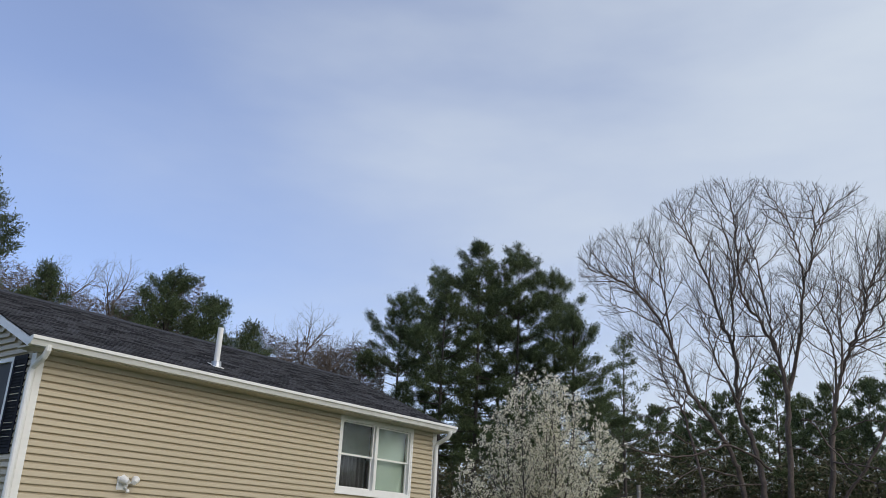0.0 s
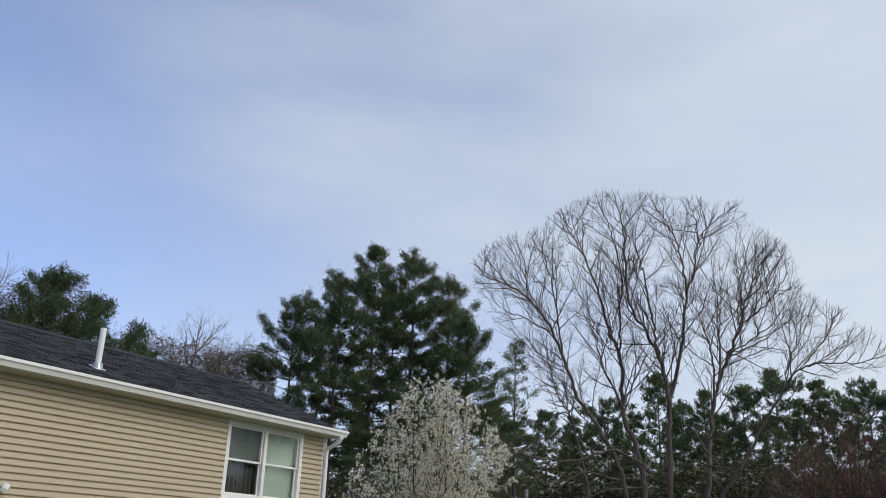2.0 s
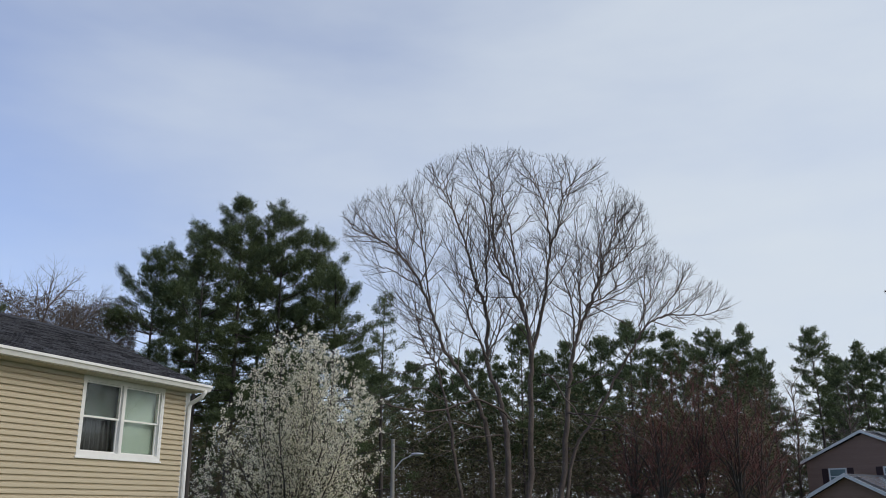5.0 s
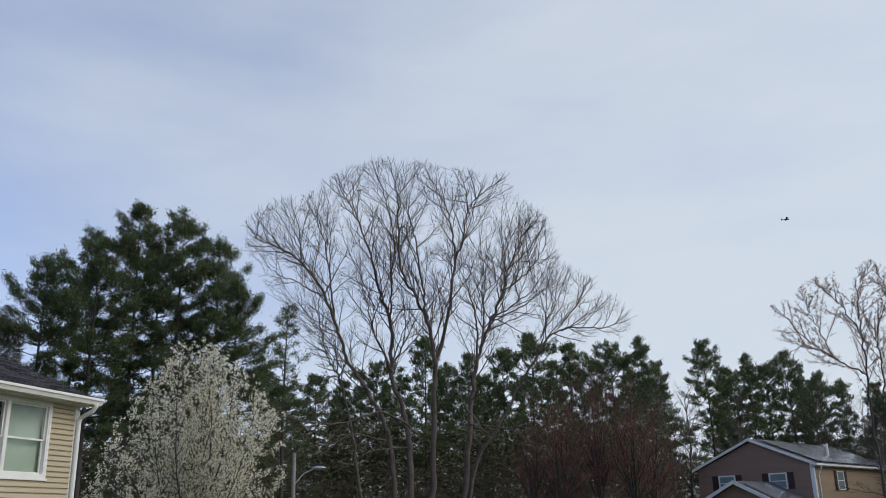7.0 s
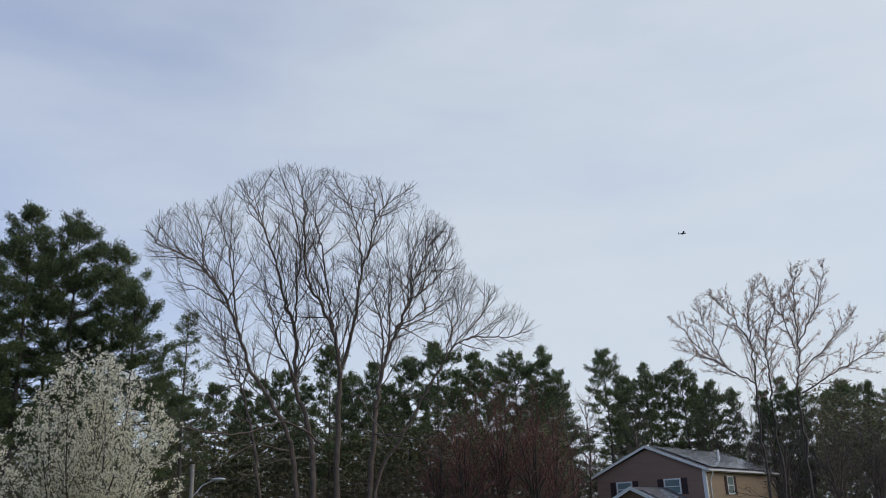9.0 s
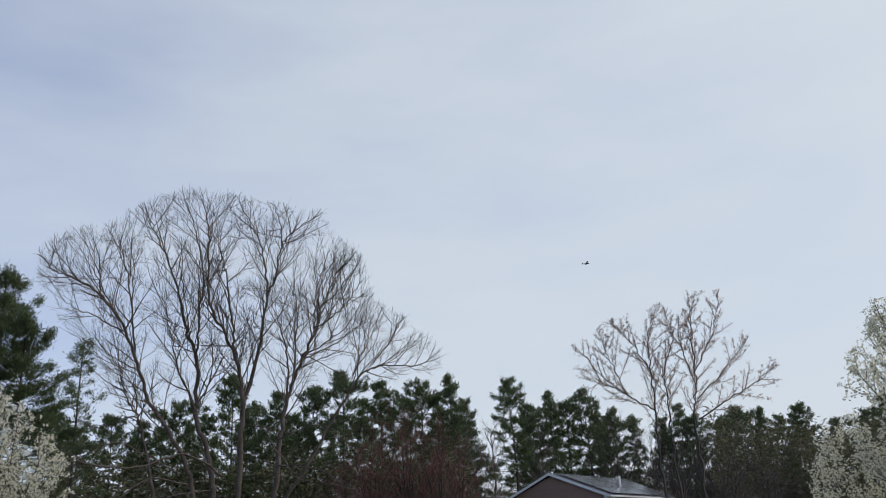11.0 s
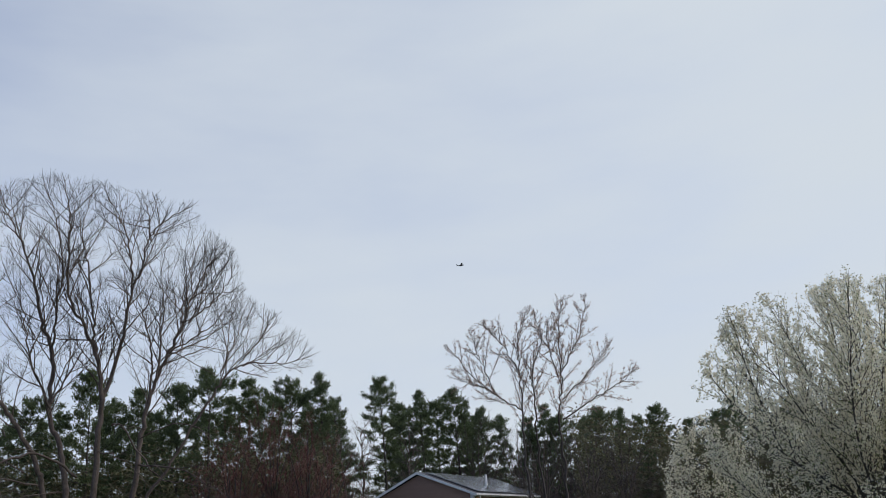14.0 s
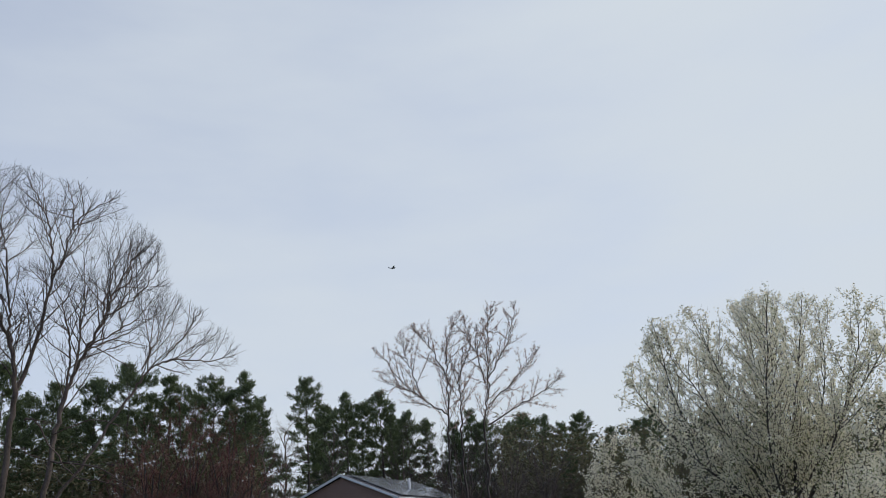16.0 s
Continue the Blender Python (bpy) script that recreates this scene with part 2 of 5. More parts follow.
def spray(rng, places, count, size, reach, tall=1.0):
    """Small crooked leaves or petals, quads scattered round the places."""
    V, F = [], []
    for p in places:
        for _ in range(count):
            o = Vector((rng.gauss(0, reach), rng.gauss(0, reach), rng.gauss(0, reach)))
            a = Vector((rng.gauss(0, 1), rng.gauss(0, 1), rng.gauss(0, 1))).normalized()
            b = a.orthogonal().normalized()
            s = size * rng.uniform(0.6, 1.3)
            q, n = p + o, len(V)
            c = a.cross(b) * s * 0.25
            V += [q - a * s * tall, q + b * s * 0.5 + c, q + a * s * tall, q - b * s * 0.5 + c]
            F.append((n, n + 1, n + 2, n + 3))
    return V, F


def clumps(seed, places, size, count, width=0.11, spread=0.13):
    """A mesh of needle clumps: short pointed blades that stand every way round each place, most along its own direction."""
    g = np.random.default_rng(seed)
    at = np.repeat(np.array([tuple(p) for p, _ in places]), count, axis=0)
    out = np.repeat(np.array([tuple(d) for _, d in places]), count, axis=0)
    n = len(at)
    d = out * 0.8 + g.normal(0, 0.6, (n, 3))
    d *= (size * g.uniform(0.6, 1.3, n) / np.linalg.norm(d, axis=1))[:, None]
    w = np.cross(d, g.normal(0, 1, (n, 3)))
    w *= (size * width * g.uniform(0.7, 1.3, n) / np.linalg.norm(w, axis=1))[:, None]
    q = at + g.normal(0, spread, (n, 3)) - d * 0.35
    blunt = (g.random(n) < 0.55)[:, None]
    a = np.where(blunt, q, q + d)
    b = np.where(blunt, q + d, q)
    co = np.stack((a, b + w, b - w), axis=1).reshape(-1)
    me = bpy.data.meshes.new("crown")
    me.vertices.add(3 * n)
    me.vertices.foreach_set("co", co)
    me.loops.add(3 * n)
    me.loops.foreach_set("vertex_index", np.arange(3 * n))
    me.polygons.add(n)
    me.polygons.foreach_set("loop_start", np.arange(0, 3 * n, 3))
    me.materials.append(NEEDLE)
    me.update(calc_edges=True)
    return me


# ---- ground ----
def build_ground():
    V, F = [], []
    rings = [0, 4, 8, 12, 17, 23, 30, 38, 48, 60, 75, 95, 120, 170, 300, 700, 1600, 3500]
    k = 64
    V.append(Vector((0, 0, terrain(0, 0))))
    for r in rings[1:]:
        for j in range(k):
            a = 2 * math.pi * j / k
            x, y = r * math.sin(a), r * math.cos(a)
            V.append(Vector((x, y, terrain(x, y))))
    for j in range(k):
        F.append((0, 1 + (j + 1) % k, 1 + j))
    for i in range(len(rings) - 2):
        for j in range(k):
            a, b = 1 + i * k + j, 1 + i * k + (j + 1) % k
            F.append((a, b, b + k, a + k))
    ob = piece("ground", mesh_of("ground", V, F, GRASS, smooth=True))
    tagged(ob, "short spring grass lawn falling gently away", "ground", kind="structure")


build_ground()

# ---- the beige house ----
WALL_AZ = 37.9
HOUSE = Matrix.Rotation(-radians(WALL_AZ - 90), 4, "Z")  # local x runs along the wall, y away from the eye
U0, U1, S0, S1 = 5.60, 14.40, 12.0, 17.36
EAVE_Z, EAVE_S, RIDGE_Z, RIDGE_S = 4.06, 11.62, 5.33, 14.68
WALL_TOP = 3.96
COURSE = 0.1


def roof_z(s):
    return EAVE_Z + (RIDGE_Z - EAVE_Z) / (RIDGE_S - EAVE_S) * ((s - EAVE_S) if s <= RIDGE_S else (2 * RIDGE_S - EAVE_S - s))


def board_mesh(length):
    """One clapboard course of vinyl: the lower edge stands proud over the cove at the top of the course below."""
    v = [(0, 0, 0.012), (0, -0.033, 0), (0, -0.034, 0.006), (0, -0.028, COURSE - 0.034), (0, -0.004, COURSE - 0.020), (0, 0.004, COURSE + 0.008)]
    V = v + [(length, b, c) for a, b, c in v]
    n = len(v)
    F = [(i, (i + 1) % n, n + (i + 1) % n, n + i) for i in range(n)] + [tuple(range(n))[::-1], tuple(range(n, 2 * n))]
    return V, F


def siding(parent, spans, m, mat, z0, count, course=COURSE):
    """Courses laid on a wall: spans(z) gives the stretches to cover at that height."""
    made = {}
    for i in range(count):
        z = z0 + i * course
        for a, b in spans(z):
            key = round(b - a, 2)
            if key not in made:
                made[key] = mesh_of("siding_board", *board_mesh(key), mat)
            piece("siding_board", made[key], parent, m=m @ Matrix.Translation((a, 0, z)))


def double_hung(house, x0, x1, z0, z1, y, inner, along_y=False):
    """One double-hung unit in the wall plane y: frame, two sashes, panes and what hangs behind them."""
    t = 0.036
    w = part("window", box((x0, y - 0.03, z0), (x0 + t, y + 0.1, z1), (x1 - t, y - 0.03, z0), (x1, y + 0.1, z1),
                           (x0 + t, y - 0.03, z1 - t), (x1 - t, y + 0.1, z1), (x0 + t, y - 0.03, z0), (x1 - t, y + 0.1, z0 + t)), WHITE, house, "white double-hung window")
    mid = (z0 + z1) / 2
    for name, a, b, dy in (("upper_sash", mid - 0.02, z1 - t, 0.015), ("lower_sash", z0 + t, mid + 0.02, 0.045)):
        s = 0.028
        X0, X1 = x0 + t, x1 - t
        part(name, box((X0, y + dy, a), (X0 + s, y + dy + 0.03, b), (X1 - s, y + dy, a), (X1, y + dy + 0.03, b),
                              (X0 + s, y + dy, b - s), (X1 - s, y + dy + 0.03, b), (X0 + s, y + dy, a), (X1 - s, y + dy + 0.03, a + s)), WHITE, w)
        pane = part("pane", box((X0 + s, y + dy + 0.012, a + s), (X1 - s, y + dy + 0.018, b - s)), GLASS, w, "clear window glass")
        pane.visible_shadow = False
    return w


def shingle_rows(u0, u1, s0, s1, seed):
    """Courses of shingle tabs on one slope, from the eave up."""
    rng = random.Random(seed)
    V, F = [], []
    steps = 30
    slope = (RIDGE_Z - EAVE_Z) / (RIDGE_S - EAVE_S)
    for i in range(steps):
        a, b = s0 + (s1 - s0) * i / steps, s0 + (s1 - s0) * (i + 1.15) / steps
        if i == steps - 1:
            b = s1
        u = u0
        while u < u1 - 0.01:
            w = min(rng.uniform(0.14, 0.34), u1 - u)
            if u1 - u - w < 0.1:
                w = u1 - u
            h = rng.choice((0.017, 0.02, 0.024))
            n = len(V)
            za, zb = roof_z(a), roof_z(b)
            V += [Vector((u, a, za + h)), Vector((u + w, a, za + h)), Vector((u + w, b, zb + 0.004)), Vector((u, b, zb + 0.004)),
                  Vector((u, a, za)), Vector((u + w, a, za))]
            F += [(n, n + 1, n + 2, n + 3), (n + 4, n + 5, n + 1, n)]
            u += w
    return mesh_of("shingles", V, F, SHINGLE)


def build_house():
    h = thing("house", "single-storey house with beige vinyl siding and charcoal shingle roof", "house", HOUSE)
    base = -0.3
    wx0, wx1, wz0, wz1 = 11.55, 13.67, 2.52, 3.93
    front = part("front_wall", box((U0, S0, base), (wx0 + 0.05, S0 + 0.2, WALL_TOP), (wx1 - 0.05, S0, base), (U1, S0 + 0.2, WALL_TOP),
                                   (wx0 + 0.05, S0, base), (wx1 - 0.05, S0 + 0.2, wz0 + 0.05), (wx0 + 0.05, S0, wz1 - 0.05), (wx1 - 0.05, S0 + 0.2, WALL_TOP)), SIDING, h)
    part("back_wall", box((U0, S1 - 0.2, base), (U1, S1, WALL_TOP)), SIDING, h)
    apex = roof_z(RIDGE_S) - 0.1
    gw = (12.62, 13.75, 2.55, 3.93)  # gable window: s0, s1, z0, z1
    gl = prism([(S0 + 0.2, WALL_TOP), (S1 - 0.2, WALL_TOP), (RIDGE_S, apex - 0.05)], 0, U0, U0 + 0.2)
    for lo, hi in (((U0, S0 + 0.2, base), (U0 + 0.2, gw[0], WALL_TOP)), ((U0, gw[1], base), (U0 + 0.2, S1 - 0.2, WALL_TOP)),
                   ((U0, gw[0], base), (U0 + 0.2, gw[1], gw[2])), ((U0, gw[0], gw[3]), (U0 + 0.2, gw[1], WALL_TOP))):
        add_box(gl, lo, hi)
    gable = part("gable_wall", gl, SIDING, h)
    gr = prism([(S0 + 0.2, base), (S1 - 0.2, base), (S1 - 0.2, WALL_TOP), (RIDGE_S, apex - 0.05), (S0 + 0.2, WALL_TOP)], 0, U1 - 0.2, U1)
    part("gable_wall", gr, SIDING, h)
    # unseen slab and partition, added to close the room and keep it dark
    part("ceiling_slab", box((U0 + 0.2, S0 + 0.2, WALL_TOP - 0.1), (U1 - 0.2, S1 - 0.2, WALL_TOP - 0.02)), INSIDE, h)
    part("unseen_partition", box((10.4, S0 + 0.25, 0.3), (10.5, S1 - 0.25, WALL_TOP - 0.1), (10.5, S0 + 2.6, 0.3), (U1 - 0.2, S0 + 2.7, WALL_TOP - 0.1)), INSIDE, h)
    # roof
    RU0, RU1, TH = 5.27, 14.52, 0.10
    back_s = 2 * RIDGE_S - EAVE_S
    part("roof", prism([(EAVE_S, EAVE_Z - TH), (EAVE_S, EAVE_Z - 0.006), (RIDGE_S, RIDGE_Z - 0.006), (back_s, EAVE_Z - 0.006), (back_s, EAVE_Z - TH), (RIDGE_S, RIDGE_Z - TH)], 0, RU0 + 0.02, RU1 - 0.02), SHINGLE, h)
    piece("shingles", shingle_rows(RU0, RU1, EAVE_S - 0.03, RIDGE_S, 5), h, "weathered charcoal asphalt shingles", kind="stuff")
    part("ridge_cap", prism([(RIDGE_S - 0.15, RIDGE_Z - 0.05), (RIDGE_S - 0.15, RIDGE_Z - 0.03), (RIDGE_S, RIDGE_Z + 0.045), (RIDGE_S + 0.15, RIDGE_Z - 0.03), (RIDGE_S + 0.15, RIDGE_Z - 0.05)], 0, RU0, RU1), SHINGLE, h)
    # rake boards
    for u in (RU0 - 0.005, RU1 - 0.02):
        for a, b in ((EAVE_S, RIDGE_S), (RIDGE_S, back_s)):
            za, zb = roof_z(a), roof_z(b)
            part("rake_board", prism([(a, za - 0.012), (b, zb - 0.012), (b, zb - 0.135), (a, za - 0.135)], 0, u, u + 0.028), WHITE, h, "white rake board")
    # soffit and fascia
    part("soffit", box((RU0 + 0.03, EAVE_S + 0.03, WALL_TOP - 0.025), (RU1 - 0.02, S0 - 0.003, WALL_TOP)), SOFFIT, h)
    part("frieze_board", box((U0 + 0.1, S0 - 0.026, WALL_TOP - 0.10), (U1 - 0.1, S0 - 0.002, WALL_TOP - 0.028)), SOFFIT, h)
    part("rake_soffit", prism([(EAVE_S + 0.02, roof_z(EAVE_S + 0.02) - 0.13), (RIDGE_S, RIDGE_Z - 0.13), (RIDGE_S, RIDGE_Z - 0.105), (EAVE_S + 0.02, roof_z(EAVE_S + 0.02) - 0.105)], 0, RU0 + 0.026, U0 - 0.003), WHITE, h)
    part("fascia", box((RU0 + 0.03, EAVE_S + 0.003, EAVE_Z - 0.118), (RU1 - 0.02, EAVE_S + 0.028, EAVE_Z - 0.014)), WHITE, h)
    e, z = EAVE_S, EAVE_Z + 0.012
    gutter = part("gutter", prism([(e, z - 0.02), (e, z - 0.125), (e - 0.07, z - 0.125), (e - 0.085, z - 0.09), (e - 0.1, z - 0.06), (e - 0.125, z - 0.045), (e - 0.125, z), (e - 0.112, z), (e - 0.112, z - 0.035), (e - 0.09, z - 0.05), (e - 0.06, z - 0.113), (e - 0.012, z - 0.113), (e - 0.012, z - 0.02)], 0, RU0 - 0.01, RU1 + 0.01), WHITE, h, "white seamless aluminium gutter")
    part("end_cap", prism([(e, z - 0.02), (e, z - 0.125), (e - 0.07, z - 0.125), (e - 0.125, z - 0.045), (e - 0.125, z)], 0, RU1 + 0.01, RU1 + 0.014), WHITE, gutter)
    part("end_cap", prism([(e, z - 0.02), (e, z - 0.125), (e - 0.07, z - 0.125), (e - 0.125, z - 0.045), (e - 0.125, z)], 0, RU0 - 0.014, RU0 - 0.01), WHITE, gutter)
    for u, lean in ((5.52, 0.0), (14.37, 0.0)):
        part("downspout", pipe([(u, e - 0.06, z - 0.1), (u, e - 0.06, z - 0.16), (u + lean, e - 0.0, z - 0.24), (u + lean, S0 - 0.11, z - 0.36), (u + lean, S0 - 0.075, z - 0.45), (u + lean, S0 - 0.075, 0.1)], 0.045, 10), WHITE, h, "white downspout with bent elbow")
    # corner boards
    for u in (U0, U1):
        o = -1 if u == U0 else 1
        bm = box((min(u, u - o * 0.1), S0 - 0.03, base), (max(u, u - o * 0.1), S0 - 0.002, WALL_TOP - 0.03))
        add_box(bm, (min(u + o * 0.002, u + o * 0.03), S0 - 0.03, base), (max(u + o * 0.002, u + o * 0.03), S0 + 0.1, WALL_TOP - 0.03))
        part("corner_board", bm, WHITE, h, "white corner trim")
    # main twin window
    xm = 12.585
    for a, b in ((wx0 + 0.05, xm - 0.005), (xm + 0.005, wx1 - 0.05)):
        double_hung(h, a, b, wz0 + 0.05, wz1 - 0.05, S0, INSIDE)
    part("window_casing", box((wx0, S0 - 0.035, wz0), (wx0 + 0.05, S0 - 0.002, wz1), (wx1 - 0.05, S0 - 0.035, wz0), (wx1, S0 - 0.002, wz1),
                              (wx0 + 0.05, S0 - 0.035, wz1 - 0.05), (wx1 - 0.05, S0 - 0.002, wz1), (wx0 + 0.05, S0 - 0.035, wz0), (wx1 - 0.05, S0 - 0.002, wz0 + 0.05),
                              (xm - 0.03, S0 - 0.034, wz0 + 0.05), (xm + 0.03, S0 - 0.031, wz1 - 0.05)), WHITE, h, "white window casing")
    part("window_sill", box((wx0 - 0.03, S0 - 0.055, wz0 - 0.035), (wx1 + 0.03, S0 - 0.004, wz0 - 0.002)), WHITE, h)
    part("blind", box((xm + 0.03, S0 + 0.14, wz0 + 0.06), (wx1 - 0.06, S0 + 0.15, wz1 - 0.06)), BLIND, h, "pale lowered blind behind glass")
    # added sheet that sets the grey-green tone of the upper left pane
    part("pane_backing", box((wx0 + 0.06, S0 + 0.13, (wz0 + wz1) / 2 - 0.02), (xm - 0.03, S0 + 0.138, wz1 - 0.06)), PANE_TONE, h, "dark grey-green sheet added behind the upper left pane")
    # folded curtain behind the dark sash
    V, F = [], []
    for i in range(60):
        x = wx0 + 0.06 + i * (xm - wx0 - 0.1) / 59
        y = S0 + 0.2 + 0.025 * math.sin(i * 0.9) + 0.01 * math.sin(i * 2.3)
        V += [Vector((x, y, wz0 - 0.1)), Vector((x, y, wz0 + 0.78))]
        if i:
            F.append((2 * i - 2, 2 * i, 2 * i + 1, 2 * i - 1))
    piece("curtain", mesh_of("curtain", V, F, CURTAIN, smooth=True), h, "grey folded curtain")
    # gable window and shutters
    gs0, gs1, gz0, gz1 = gw
    gwin = part("gable_window", box((U0 - 0.035, gs0, gz0), (U0 + 0.08, gs0 + 0.06, gz1), (U0 - 0.035, gs1 - 0.06, gz0), (U0 + 0.08, gs1, gz1), (U0 - 0.035, gs0 + 0.06, gz1 - 0.06), (U0 + 0.08, gs1 - 0.06, gz1), (U0 - 0.035, gs0 + 0.06, gz0), (U0 + 0.08, gs1 - 0.06, gz0 + 0.06)), WHITE, h)
    p = part("pane", box((U0 + 0.02, gs0 + 0.06, gz0 + 0.06), (U0 + 0.026, gs1 - 0.06, gz1 - 0.06)), GLASS, gwin)
    p.visible_shadow = False
    # solid dark sheet added outside the glass to hide its bright sky reflection
    part("dark_pane_sheet", box((U0 + 0.004, gs0 + 0.06, gz0 + 0.06), (U0 + 0.008, gs1 - 0.06, gz1 - 0.06)), CABLE, gwin, "added dark sheet that hides the pane's sky reflection")
    for a, b in ((gs0 - 0.43, gs0 - 0.03), (gs1 + 0.03, gs1 + 0.43)):
        bm = box((U0 - 0.045, a, gz0), (U0 - 0.02, a + 0.05, gz1), (U0 - 0.045, b - 0.05, gz0), (U0 - 0.02, b, gz1), (U0 - 0.045, a + 0.05, gz1 - 0.06), (U0 - 0.02, b - 0.05, gz1), (U0 - 0.045, a + 0.05, gz0), (U0 - 0.02, b - 0.05, gz0 + 0.06))
        sh = part("shutter", bm, SHUTTER, h, "dark navy louvred shutter")
        bm = bmesh.new()
        for i in range(int((gz1 - gz0 - 0.14) / 0.045)):
            zz = gz0 + 0.07 + i * 0.045
            bmesh.ops.create_cube(bm, size=1, matrix=Matrix.Translation((U0 - 0.03, (a + b) / 2, zz)) @ Matrix.Rotation(radians(-35), 4, "Y") @ Matrix.Diagonal((0.006, b - a - 0.1, 0.05, 1)))
        part("louvres", bm, SHUTTER, sh)
        part("backing", box((U0 - 0.034, a + 0.05, gz0 + 0.06), (U0 - 0.022, b - 0.05, gz1 - 0.06)), SHUTTER, sh)
    # plumbing vent
    vent = part("vent_pipe", pipe([(8.84, 12.35, 4.25), (8.84, 12.35, 5.06)], 0.05, 14), WHITE, h, "white plastic plumbing vent pipe")
    part("boot", pipe([(8.84, 12.33, 4.34), (8.84, 12.345, 4.40), (8.84, 12.35, 4.46)], 0.085, 14), STEEL, vent)
    part("flashing", prism([(12.24, roof_z(12.24) + 0.028), (12.46, roof_z(12.46) + 0.028), (12.46, roof_z(12.46) + 0.034), (12.24, roof_z(12.24) + 0.034)], 0, 8.74, 8.94), WHITE, vent)
    # twin floodlight
    x, zz = 7.21, 2.29
    lamp = part("wall_floodlight", box((x - 0.09, S0 - 0.05, zz - 0.1), (x + 0.09, S0 - 0.018, zz + 0.1)), WHITE, h, "white twin-head wall floodlight", 0.008)
    for o, yw in ((-0.03, 0.5), (0.13, -0.7)):
        bm = bmesh.new()
        m = Matrix.Translation((x + o, S0 - 0.15, zz + 0.04)) @ Matrix.Rotation(yw, 4, "Z") @ Matrix.Rotation(radians(25), 4, "X")
        bmesh.ops.create_cone(bm, cap_ends=True, segments=14, radius1=0.062, radius2=0.035, depth=0.12, matrix=m @ Matrix.Rotation(radians(90), 4, "X"))
        part("lamp_head", bm, WHITE, lamp)
    part("sensor", pipe([(x + 0.04, S0 - 0.06, zz - 0.06), (x + 0.05, S0 - 0.12, zz - 0.1), (x + 0.05, S0 - 0.13, zz - 0.13)], 0.028, 10), WHITE, lamp)
    part("arm", pipe([(x, S0 - 0.05, zz), (x + 0.02, S0 - 0.1, zz), (x + 0.1, S0 - 0.13, zz + 0.02)], 0.018, 8), WHITE, lamp)

    # siding courses
    def front_spans(z):
        a, b = U0 + 0.1, U1 - 0.1
        if z + COURSE > wz0 - 0.03 and z < wz1:
            return [(a, wx0 - 0.004), (wx1 + 0.004, b)]
        return [(a, b)]

    def gable_spans(z):
        a, b = S0 + 0.1, S1
        top = roof_z(RIDGE_S) - 0.15
        if z > WALL_TOP - 0.15:
            cut = (z + COURSE - WALL_TOP + 0.02) / (top - WALL_TOP)
            if cut > 0.97:
                return []
            a, b = max(a, S0 + (RIDGE_S - S0) * cut), min(b, S1 - (S1 - RIDGE_S) * cut)
        if z + COURSE > gz0 and z < gz1:
            return [(a, gs0 - 0.005), (gs1 + 0.005, b)]
        return [(a, b)]

    siding(front, front_spans, Matrix.Translation((0, S0 - 0.001, 0)), SIDING, 0.27, 36)
    turn = Matrix.Translation((U0 - 0.001, 0, 0)) @ Matrix(((0, 1, 0, 0), (1, 0, 0, 0), (0, 0, 1, 0), (0, 0, 0, 1)))
    siding(gable, gable_spans, turn, SIDING, 0.27, 50)


build_house()


